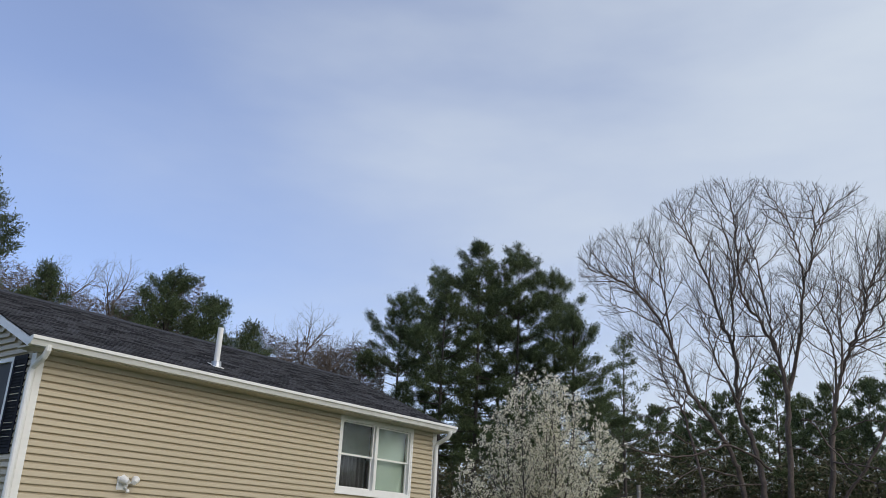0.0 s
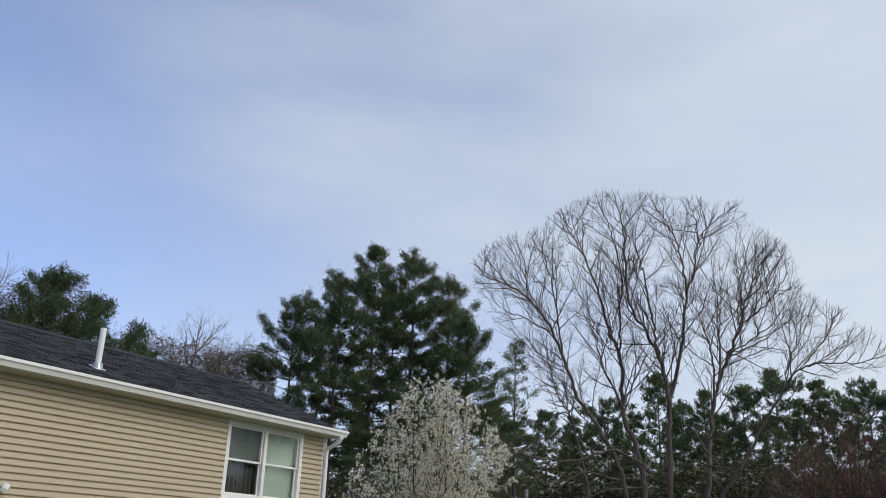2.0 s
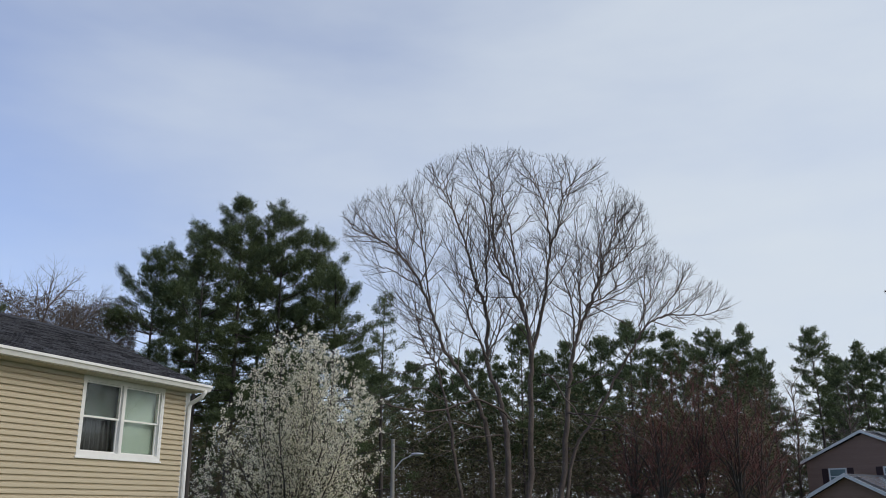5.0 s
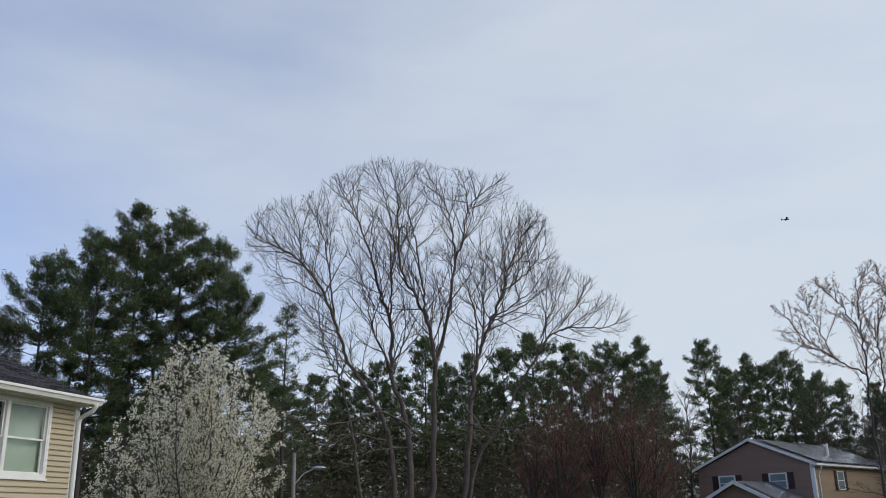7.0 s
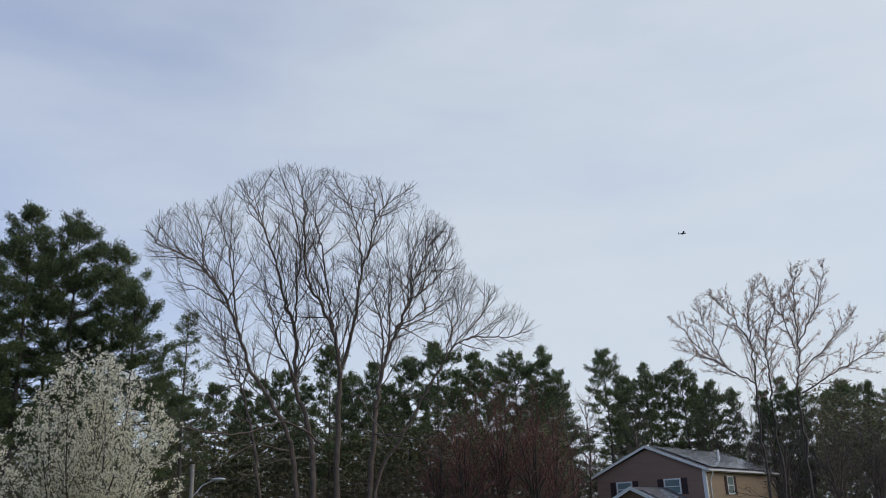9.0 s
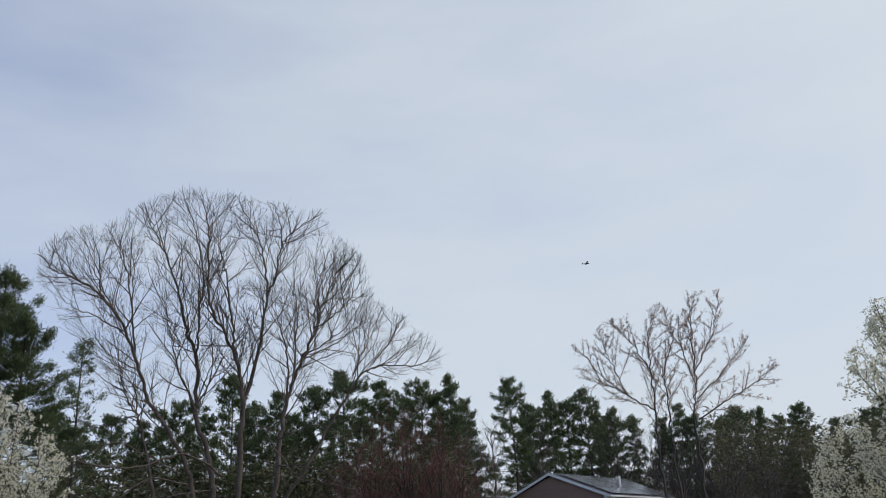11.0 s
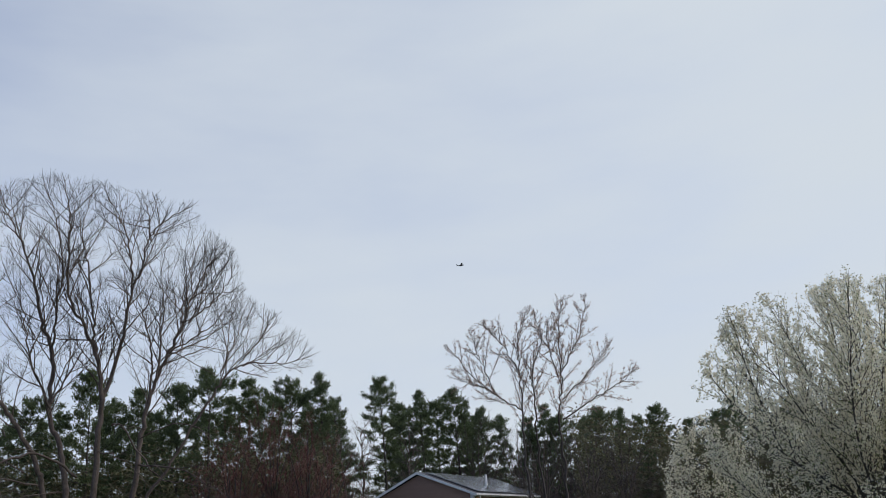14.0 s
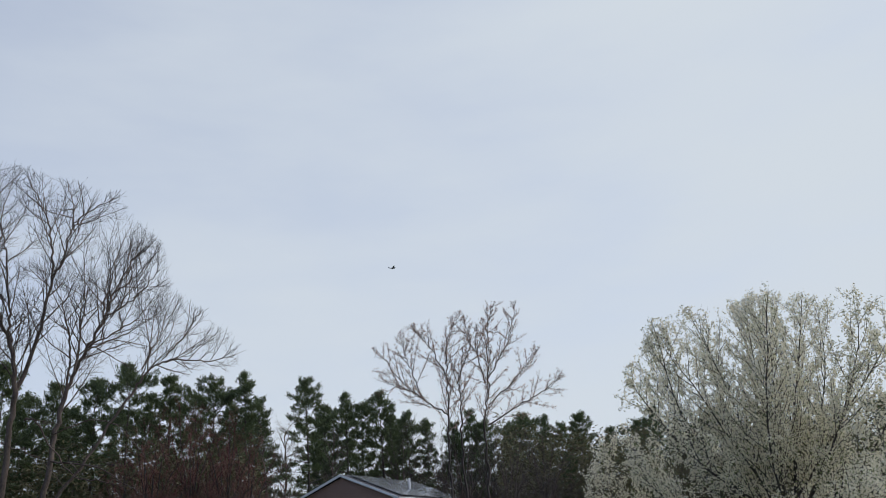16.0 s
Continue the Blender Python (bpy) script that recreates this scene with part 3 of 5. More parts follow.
# ---- trees ----
def pine(seed, name, label, height, crown, radius, lean=0.0, dense=1.0, clump=0.2, blades=7, gap=0.5, group="", ragged=0.3, low=0.85, point=0.68):
    """A white pine: straight trunk, whorls of limbs that lie level below and rise towards the top, and needle clumps along their fans of twigs."""
    rng = random.Random(seed)
    height -= 0.13 * radius  # the topmost shoots rise past the leader
    tree = thing(name, label, "pine tree", group=group)
    w = Wood()
    bend = Vector((rng.uniform(-1, 1), rng.uniform(-1, 1), 0)) * 0.012 * height
    trunk = [Vector((lean * u * u * height, 0, -0.6 + u * (height + 0.45))) + bend * math.sin(u * 3.0) for u in (i / 14 for i in range(15))]
    r0 = 0.009 * height + 0.03
    tube(w.V, w.F, trunk, [r0 * (1 - 0.93 * i / 14) for i in range(15)], 7)
    places = []
    z = crown * height
    layer, bias = 1.0, rng.uniform(0, 6.3)
    while z < height * 0.985:
        u = z / height
        k = (u - crown) / (1 - crown)
        env = radius * np.interp(k, (0, 0.15, 0.4, 0.7, 0.9, 1), (low, 0.95, 1, point, point * 0.55, 0.1))
        # layers swell and shrink, and each has a long side
        layer = 0.4 * layer + 0.6 * rng.uniform(1 - 1.6 * ragged, 1 + 0.6 * ragged)
        bias += rng.uniform(1.2, 2.8)
        turn = rng.uniform(0, 6.3)
        number = rng.choice((4, 5, 5, 6)) if k > 0.55 else rng.choice((3, 4, 4, 5))
        for b in range(number):
            a = turn + b * 6.283 / number + rng.uniform(-0.35, 0.35)
            ln = max(0.25, env * layer * rng.uniform(1 - ragged, 1.08) * (1 + 1.2 * ragged * math.cos(a - bias)))
            i = min(int(u * 14), 13)
            p = trunk[i].lerp(trunk[i + 1], u * 14 - i)
            rise = -0.08 + 0.45 * k + 0.75 * k ** 4
            pts = shoot(rng, p, Vector((math.cos(a), math.sin(a), rise + rng.gauss(0, 0.07))), ln, 5, 0.05, 0.035 + 0.03 * k)
            r = 0.010 + 0.010 * ln
            tube(w.TV, w.TF, pts, [r * (1 - 0.17 * j) for j in range(6)], 3)
            for s in range(int(ln * 4.2 * dense) + 2):
                v = rng.uniform(0.15 + 0.35 * (1 - k), 1.0) ** 0.75
                j = min(int(v * 5), 4)
                q = pts[j].lerp(pts[j + 1], v * 5 - j)
                t = (pts[j + 1] - pts[j]).normalized()
                side = Vector((-t.y, t.x, 0)).normalized() * rng.choice((-1, 1))
                bl = (ln * 0.34 * (1.15 - v) + 0.26) * rng.uniform(0.5, 1.2)
                d = (t * rng.uniform(0.4, 1.1) + side * rng.uniform(0.1, 0.9) + Vector((0, 0, rng.uniform(-0.05, 0.3)))).normalized()
                if dense >= 1.0 and s % 2 == 0:
                    tube(w.TV, w.TF, [q, q + d * bl], [0.010, 0.004], 3)
                for e in (0.55, 1.0):
                    places.append((q + d * bl * e, d * 0.8 + Vector((0, 0, 0.35))))
        z += rng.uniform(0.75, 1.25) * gap * (1.15 - 0.5 * k)
    # dead snags under the crown
    for _ in range(12):
        zz = rng.uniform(0.2, crown + 0.08) * height
        a = rng.uniform(0, 2 * math.pi)
        i = min(int(zz / height * 14), 13)
        pts = shoot(rng, trunk[i], Vector((math.cos(a), math.sin(a), 0.05)), rng.uniform(0.6, 2.2), 4, 0.12, 0.0)
        tube(w.TV, w.TF, pts, [0.022, 0.018, 0.014, 0.009, 0.005], 3)
    for _ in range(10):
        places.append((trunk[-1] + Vector((rng.gauss(0, 0.08), rng.gauss(0, 0.08), rng.uniform(-0.7, 0.1))), Vector((rng.gauss(0, 0.4), rng.gauss(0, 0.4), 1))))
    w.build(tree, BARK_DARK, BARK_DARK)
    piece("crown", clumps(seed, places, clump, blades), tree, "dark green needle clumps in layers", kind="stuff")
    return tree


def put(tree, az, dist, turn=0.0, scale=1.0):
    x, y = dist * math.sin(radians(az)), dist * math.cos(radians(az))
    tree.matrix_world = Matrix.Translation((x, y, terrain(x, y))) @ Matrix.Rotation(turn, 4, "Z") @ Matrix.Diagonal((scale, scale, scale, 1))
    return tree


def tall(el, az, dist):
    """Height over the ground of a top seen at that elevation."""
    x, y = dist * math.sin(radians(az)), dist * math.cos(radians(az))
    return EYE_Z + dist * math.tan(radians(el)) - terrain(x, y)


# the stand of tall pines behind the house: bearing, elevation of the top, distance, crown start, crown radius
STAND = [(0.5, 20.3, 52, 0.40, 2.9), (3.5, 19.7, 53, 0.38, 3.1), (-1.6, 17.9, 51, 0.42, 2.7), (-4.6, 16.5, 53, 0.34, 2.3), (5.7, 18.3, 54, 0.36, 2.6), (7.2, 15.5, 52, 0.38, 2.9), (2.0, 17.6, 56, 0.40, 3.0), (-2.6, 15.4, 57, 0.45, 2.4)]
for i, (az, el, dist, crown, radius) in enumerate(STAND):
    t = pine(20 + i, "pine_tree", "tall white pine with dark layered crown in a tight stand", tall(el, az, dist), crown, radius * 1.34, dense=1.6, blades=16, clump=0.21, gap=0.74, ragged=0.38, point=0.72, group="tall pine stand")
    put(t, az, dist, i * 1.3)

put(pine(31, "pine_tree", "slim grey-green pine standing alone in front of the wood", tall(14.4, 10.5, 60), 0.22, 2.7, dense=1.1, clump=0.21, blades=10, gap=0.8, point=0.5, ragged=0.4), 10.5, 60)
put(pine(32, "pine_tree", "broad dark pine rising behind the house roof", tall(16.3, -19.9, 46), 0.15, 4.2, dense=1.7, clump=0.21, blades=13, gap=0.62, ragged=0.28, point=0.75), -19.9, 46)
put(pine(35, "pine_tree", "full dark pine crowding the broad pine behind the roof", tall(15.1, -17.3, 48), 0.15, 3.2, dense=1.6, clump=0.21, blades=12, gap=0.62), -17.3, 48)
put(pine(33, "pine_tree", "short pine beside the broad pine behind the roof", tall(13.8, -14.6, 47), 0.2, 2.3, dense=1.4, clump=0.21, blades=11, gap=0.62), -14.6, 47)
put(pine(34, "pine_tree", "tall pine at the edge of the wood behind the gable", tall(20.6, -32.2, 42), 0.15, 4.0, dense=1.7, clump=0.21, blades=12, gap=0.66, ragged=0.36), -32.2, 42)
put(pine(36, "pine_tree", "small dark pine below the tall one behind the gable", tall(15.8, -27.4, 45), 0.15, 2.2, dense=1.4, clump=0.21, blades=11, gap=0.62), -27.4, 45)

# the wood in the distance: six kinds of pine, repeated
KINDS = [pine(50 + i, "pine_tree", "dark pine in the far row of the wood", 18.0, c, r, dense=0.8, blades=8, clump=0.38, gap=g, group="far pine row", point=p, ragged=0.36) for i, (c, r, g, p) in
         enumerate(((0.36, 3.1, 0.8, 0.78), (0.28, 2.8, 0.82, 0.58), (0.40, 3.3, 0.78, 0.85), (0.24, 2.8, 0.86, 0.52), (0.32, 3.5, 0.8, 0.68), (0.06, 3.6, 1.3, 0.6)))]
rng = random.Random(77)
FAR = [(19.7, 12.0, 66), (22.5, 10.9, 68), (26.9, 11.9, 70), (33.8, 11.5, 72), (37.7, 10.7, 78), (24.8, 11.1, 74), (29.3, 11.3, 72), (31.9, 11.0, 74), (40.3, 9.9, 84), (42.5, 9.6, 88),
       (12.4, 9.6, 70), (14.2, 9.2, 72), (16.4, 10.4, 70), (18.0, 9.6, 76), (21.2, 10.0, 76), (23.6, 9.4, 78), (28.1, 10.2, 78), (30.6, 10.0, 80), (33.0, 9.8, 82), (34.8, 9.6, 80), (41.4, 9.1, 90), (38.9, 9.1, 88),
       (44.2, 8.2, 92), (45.6, 7.8, 94), (47.4, 7.3, 94), (49.3, 7.4, 92), (51.0, 7.0, 92), (52.1, 7.6, 84), (53.3, 7.5, 82), (54.4, 6.7, 84), (55.6, 7.4, 78), (57.5, 6.3, 80), (59.3, 6.6, 80), (61.6, 6.6, 82), (64.0, 6.8, 80), (67.0, 6.6, 84), (70.0, 6.4, 80), (73.5, 6.4, 80)]
# a second row that closes the wood, and young growth between the trunks
for i in range(42):
    az = -16 + i * 2.25 + rng.uniform(-0.9, 0.9)
    if not 34.8 < az < 36.6:
        FAR.append((az, (8.6 if az > 12 else 9.4) - max(0, az - 38) * 0.08 + rng.uniform(-1.4, 0.6), rng.uniform(92, 108)))
YOUNG = [(-6 + i * 5.0 + rng.uniform(-0.8, 0.8), rng.uniform(4.2, 6.8) - max(0, i * 5 - 40) * 0.05, rng.uniform(60, 70)) for i in range(17)]
YOUNG = [(a, e, d if a < 34 or a > 50 else d + 24) for a, e, d in YOUNG]
for i, (az, el, dist) in enumerate(FAR + YOUNG):
    k = KINDS[i % 5] if i < len(FAR) else KINDS[5]
    s = tall(el, az, dist) / 18.0
    x, y = dist * math.sin(radians(az)), dist * math.cos(radians(az))
    m = Matrix.Translation((x, y, terrain(x, y))) @ Matrix.Rotation(rng.uniform(0, 6.3), 4, "Z")
    t = k if i < 5 or i == len(FAR) else copy_thing(k, m)
    t.matrix_world = m @ Matrix.Diagonal((s * rng.uniform(0.9, 1.15), s * rng.uniform(0.9, 1.15), s, 1))


def undergrowth(name, label, mat, seed, count, low, high, near, far, a0, a1, size, slim=0.25):
    """Leaf flecks of the closed understorey between the trunks, ragged along its top."""
    rng = random.Random(seed)
    V, F = [], []
    for _ in range(count):
        az, dist = rng.uniform(a0, a1), rng.uniform(near, far)
        if 35 < az < 50:
            dist += 24
        x, y = dist * math.sin(radians(az)), dist * math.cos(radians(az))
        top = low + (high - low) * (0.5 + 0.9 * noise.noise(Vector((x * 0.16, y * 0.16, seed))) + 0.4 * noise.noise(Vector((x * 0.5, y * 0.5, seed))))
        z = terrain(x, y) + max(0.3, top) * rng.random() ** 0.7
        d = Vector((rng.gauss(0, 1), rng.gauss(0, 1), rng.gauss(0, 0.6))).normalized() * size * rng.uniform(0.6, 1.6)
        b = d.cross(Vector((rng.gauss(0, 1), rng.gauss(0, 1), rng.gauss(0, 1)))).normalized() * size * slim * rng.uniform(0.6, 1.4)
        p, n = Vector((x, y, z)), len(V)
        V += [p - b, p + b, p + d]
        F.append((n, n + 1, n + 2))
    tagged(piece(name, mesh_of(name, V, F, mat)), label, "undergrowth", kind="stuff")


undergrowth("evergreen_undergrowth", "dense dark evergreen undergrowth between the pine trunks", FLECK, 3, 260000, 6.0, 11.5, 64, 86, -8, 80, 0.3, 0.2)
undergrowth("dry_undergrowth", "brown leafless brush filling the wood's edge", DRY, 4, 90000, 3.5, 8.0, 60, 76, -8, 80, 0.6, 0.022)
undergrowth("hillside_brush", "brown leafless brush on the rise behind the house", DRY, 5, 130000, 14.2, 17.4, 50, 60, -37, -18, 0.28, 0.075)
undergrowth("hillside_brush", "brown leafless brush on the rise behind the house", DRY, 6, 110000, 12.4, 15.0, 52, 62, -21, -5.5, 0.28, 0.075)


def grow(rng, w, pts, r0, r1, level, plan, inside, start=0.2):
    """Lays a limb and sets side shoots along it, level by level, each turned up a little; shoots end where inside() says that the crown ends."""
    n = len(pts)
    rad = [r0 + (r1 - r0) * (i / (n - 1)) ** 0.85 for i in range(n)]
    if level == 0:
        w.limbs.append(([], []))
    if r0 > 0.018:
        tube(*w.limbs[-1], pts, rad, 8 if r0 > 0.06 else 5 if r0 > 0.03 else 4)
    else:
        tube(w.TV, w.TF, pts, rad, 3)
    if level >= len(plan) - 1:
        w.tips.append(pts)
    if level == len(plan):
        return
    gap, reach, spread, lift, wander, thick, segs = plan[level]
    total = sum((pts[i + 1] - pts[i]).length for i in range(n - 1))
    number = max(1, round(total * (1 - start) / gap))
    roll = rng.uniform(0, 6.3)
    for c in range(number + 1):
        last = c == number
        u = 1.0 if last else start + (1 - start) * (c + rng.uniform(0.15, 0.85)) / number
        i = min(int(u * (n - 1)), n - 2)
        p = pts[i].lerp(pts[i + 1], u * (n - 1) - i)
        if not inside(p):
            continue
        t = (pts[i + 1] - pts[i]).normalized()
        a = t.orthogonal().normalized()
        b = t.cross(a)
        roll += 2.4 + rng.uniform(-0.5, 0.5)
        ang = spread * rng.uniform(0.7, 1.25) * (0.15 if last else 1)
        d = t * math.cos(ang) + (a * math.cos(roll) + b * math.sin(roll)) * math.sin(ang) + Vector((0, 0, 0.06))
        ln = reach * rng.uniform(0.55, 1.25) * (1.2 - 0.55 * u)
        way = shoot(rng, p, d, ln, segs, wander, lift)
        keep = 1
        while keep < segs and inside(way[keep + 1]):
            keep += 1
        if keep < segs and rng.random() < 0.3:
            keep += 1
        way = way[:keep + 1]
        r = min(rad[i] * 0.75, thick * rng.uniform(0.8, 1.2))
        grow(rng, w, way, r, r * 0.4, level + 1, plan, inside, 0.12)


def traced_limb(rng, foot, dist, gain, way, steps=6, shake=0.035):
    """A limb through bearing and elevation pairs as seen from the eye, going back by gain metres towards its end; low ends reach the ground."""
    pairs = list(zip(way[::2], way[1::2]))
    ctrl = [P(a, e, dist + gain * i / (len(pairs) - 1)) - foot for i, (a, e) in enumerate(pairs)]
    if pairs[0][1] < 4.5:
        ctrl.insert(0, Vector((ctrl[0].x * 0.7, ctrl[0].y * 0.7, -0.3)))
    return [q + Vector((rng.gauss(0, shake), rng.gauss(0, shake), rng.gauss(0, shake))) for q in smooth_line(ctrl, steps)]


def bearing(foot, p):
    """Bearing and elevation, as seen from the eye, of a place near a tree's foot."""
    x, y, z = foot.x + p.x, foot.y + p.y, foot.z + p.z - EYE_Z
    return math.degrees(math.atan2(x, y)), math.degrees(math.atan2(z, math.hypot(x, y)))


def bare_tree():
    """The big leafless tree: several stems from one stool, wide ascending limbs, and twigs that turn up at their tips."""
    D = 34.0
    tree = thing("bare_tree", "large leafless multi-stemmed maple with fine upturned twigs", "tree")
    foot = P(18.9, 0, D)
    foot.z = terrain(foot.x, foot.y)
    tree.matrix_world = Matrix.Translation(foot)
    rng = random.Random(4)
    w = Wood()
    az_marks = (7.2, 9.6, 11.5, 14.2, 17.2, 21.2, 25.6, 26.6, 28.5, 29.2, 30.8, 32.8, 33.6)
    upper = (19.2, 20.8, 21.1, 23.0, 23.7, 23.1, 22.3, 20.8, 19.3, 16.4, 15.4, 13.6, 12.4)
    lower = (17.4, 14.2, 11.4, 8.0, 7.4, 7.2, 7.4, 8.4, 10.6, 11.0, 11.3, 11.4, 11.6)

    def inside(p):
        az, el = bearing(foot, p)
        return 7.5 < az < 33.5 and np.interp(az, az_marks, lower) < el < np.interp(az, az_marks, upper)

    plan = [(0.36, 2.1, 0.72, 0.06, 0.09, 0.026, 6), (0.25, 0.95, 0.75, 0.09, 0.12, 0.011, 4), (0.13, 0.42, 0.78, 0.12, 0.14, 0.0066, 3)]

    def limb(r0, r1, gain, start, *way):
        grow(rng, w, traced_limb(rng, foot, D, gain, way, 7, 0.028), r0 * 0.87, r1, 0, plan, inside, start)

    # the leaning stem and its forks
    limb(0.125, 0.014, -1.5, 0.3, 17.4, 4.1, 17.0, 6.0, 15.9, 8.2, 14.6, 10.2, 13.6, 12.8, 12.7, 14.9, 11.3, 16.7, 9.9, 17.5, 8.4, 18.1, 7.6, 18.9)
    limb(0.05, 0.012, 2.0, 0.1, 13.6, 13.0, 13.1, 16.7, 12.5, 19.3, 12.0, 20.5)
    limb(0.04, 0.012, -1.0, 0.1, 11.3, 16.7, 11.1, 18.6, 10.6, 20.3)
    limb(0.035, 0.012, 1.5, 0.1, 12.6, 15.1, 10.9, 17.9, 9.6, 19.9)
    limb(0.035, 0.01, -1.0, 0.15, 12.9, 14.4, 11.0, 15.4, 9.6, 15.9, 8.7, 16.7)
    limb(0.032, 0.01, -2.0, 0.15, 13.9, 12.0, 12.2, 13.0, 10.7, 14.4)
    limb(0.085, 0.014, 1.5, 0.45, 15.1, 4.0, 14.4, 7.7, 13.9, 9.3, 13.0, 10.9, 12.4, 13.9)
    # the second stem
    limb(0.145, 0.014, 1.5, 0.3, 18.6, 4.1, 18.3, 6.5, 17.5, 9.1, 17.4, 12.8, 16.7, 14.6, 16.1, 16.9, 15.3, 19.1, 14.3, 21.0, 13.7, 22.3)
    limb(0.055, 0.012, -2.0, 0.1, 17.4, 13.2, 17.5, 15.5, 17.7, 17.8, 17.1, 20.9, 16.2, 23.0)
    limb(0.05, 0.012, -1.5, 0.1, 17.5, 9.4, 16.2, 12.4, 15.6, 15.0, 14.2, 18.0)
    limb(0.05, 0.012, 2.0, 0.1, 17.5, 9.8, 18.6, 11.9, 19.4, 13.6)
    # the middle stem
    limb(0.145, 0.014, -1.0, 0.3, 20.1, 4.1, 20.3, 8.2, 20.3, 10.7, 19.9, 12.7, 19.2, 14.3, 18.1, 16.4, 18.0, 19.2, 17.9, 21.3, 17.4, 23.4)
    limb(0.065, 0.012, 2.0, 0.1, 19.9, 12.7, 19.6, 15.0, 19.1, 18.3, 18.7, 20.1, 19.1, 22.4)
    limb(0.095, 0.012, 1.0, 0.15, 20.3, 9.6, 21.1, 12.2, 21.6, 15.0, 21.9, 17.0, 21.6, 19.5, 21.0, 21.2, 19.9, 22.9)
    limb(0.055, 0.012, -2.0, 0.1, 21.9, 17.0, 22.5, 18.1, 22.9, 20.1, 24.3, 21.4, 25.5, 22.1)
    limb(0.04, 0.012, 2.0, 0.1, 22.9, 19.8, 22.8, 21.4, 22.3, 22.8)
    # the far stem and the long low limb
    limb(0.135, 0.014, 1.5, 0.3, 22.4, 4.2, 22.7, 7.4, 23.2, 10.0, 24.0, 12.2, 25.1, 14.6, 25.6, 16.1, 26.5, 17.9, 27.4, 19.2)
    limb(0.055, 0.012, -1.5, 0.1, 23.2, 10.4, 23.2, 13.1, 22.7, 14.9, 22.1, 17.0)
    limb(0.055, 0.012, 2.0, 0.1, 23.6, 11.3, 23.8, 14.0, 23.9, 15.8, 23.6, 18.6)
    limb(0.045, 0.012, -1.5, 0.1, 25.1, 14.6, 26.2, 15.3, 27.4, 16.4, 28.3, 17.6)
    limb(0.045, 0.012, 1.5, 0.1, 24.2, 12.6, 26.0, 13.4, 27.8, 14.6)
    limb(0.04, 0.01, -1.0, 0.1, 25.6, 16.1, 26.9, 17.2, 28.2, 18.8)
    limb(0.04, 0.01, -2.0, 0.1, 24.3, 12.8, 26.6, 14.2, 28.2, 15.9)
    limb(0.04, 0.01, 1.0, 0.1, 25.0, 14.5, 25.2, 17.0, 26.2, 19.8)
    limb(0.085, 0.012, -1.0, 0.5, 22.8, 3.2, 24.3, 5.6, 26.7, 9.5, 27.9, 11.3, 29.5, 12.0, 31.7, 11.9, 33.2, 12.3)
    limb(0.04, 0.012, 1.0, 0.1, 27.5, 11.4, 28.5, 13.6, 28.9, 15.2)
    limb(0.035, 0.012, -1.0, 0.1, 28.9, 12.2, 30.4, 14.0, 31.0, 15.0)

    # bare lower boughs
    def bough(r0, r1, gain, *way):
        w.branch(rng, traced_limb(rng, foot, D, gain, way), r0, r1, 0, [(0.5, 1.3, 0.8, 0.05, 0.14, 0.02), (0.3, 0.55, 0.7, 0.06, 0.14, 0.009)], 0.2)

    bough(0.052, 0.02, -3.0, 19.1, 5.5, 16.9, 6.9, 14.0, 6.1, 10.4, 6.7, 7.4, 6.9)
    bough(0.044, 0.015, -2.0, 21.0, 8.5, 21.6, 8.3, 23.7, 5.3, 25.9, 4.6)
    bough(0.037, 0.012, -2.0, 17.4, 5.0, 14.6, 5.4, 12.2, 3.6)
    bough(0.037, 0.012, -2.5, 22.6, 6.0, 25.2, 5.6, 27.6, 4.0)
    bough(0.03, 0.01, -2.0, 18.5, 4.6, 16.2, 4.4, 13.6, 3.0)
    bough(0.03, 0.01, -1.5, 16.4, 5.8, 13.2, 7.6, 11.4, 7.2, 9.4, 5.6)
    bough(0.03, 0.01, -2.0, 19.9, 7.0, 21.6, 6.4, 23.4, 4.6)
    bough(0.03, 0.01, -1.0, 22.5, 7.6, 25.0, 8.4, 26.6, 7.6, 28.2, 5.8)
    bough(0.03, 0.01, 1.0, 15.2, 8.0, 13.6, 9.2, 11.8, 8.6, 10.2, 9.0)
    w.build(tree, BARK_GREY, TWIG, "fine brown twigs")
    return tree


bare_tree()


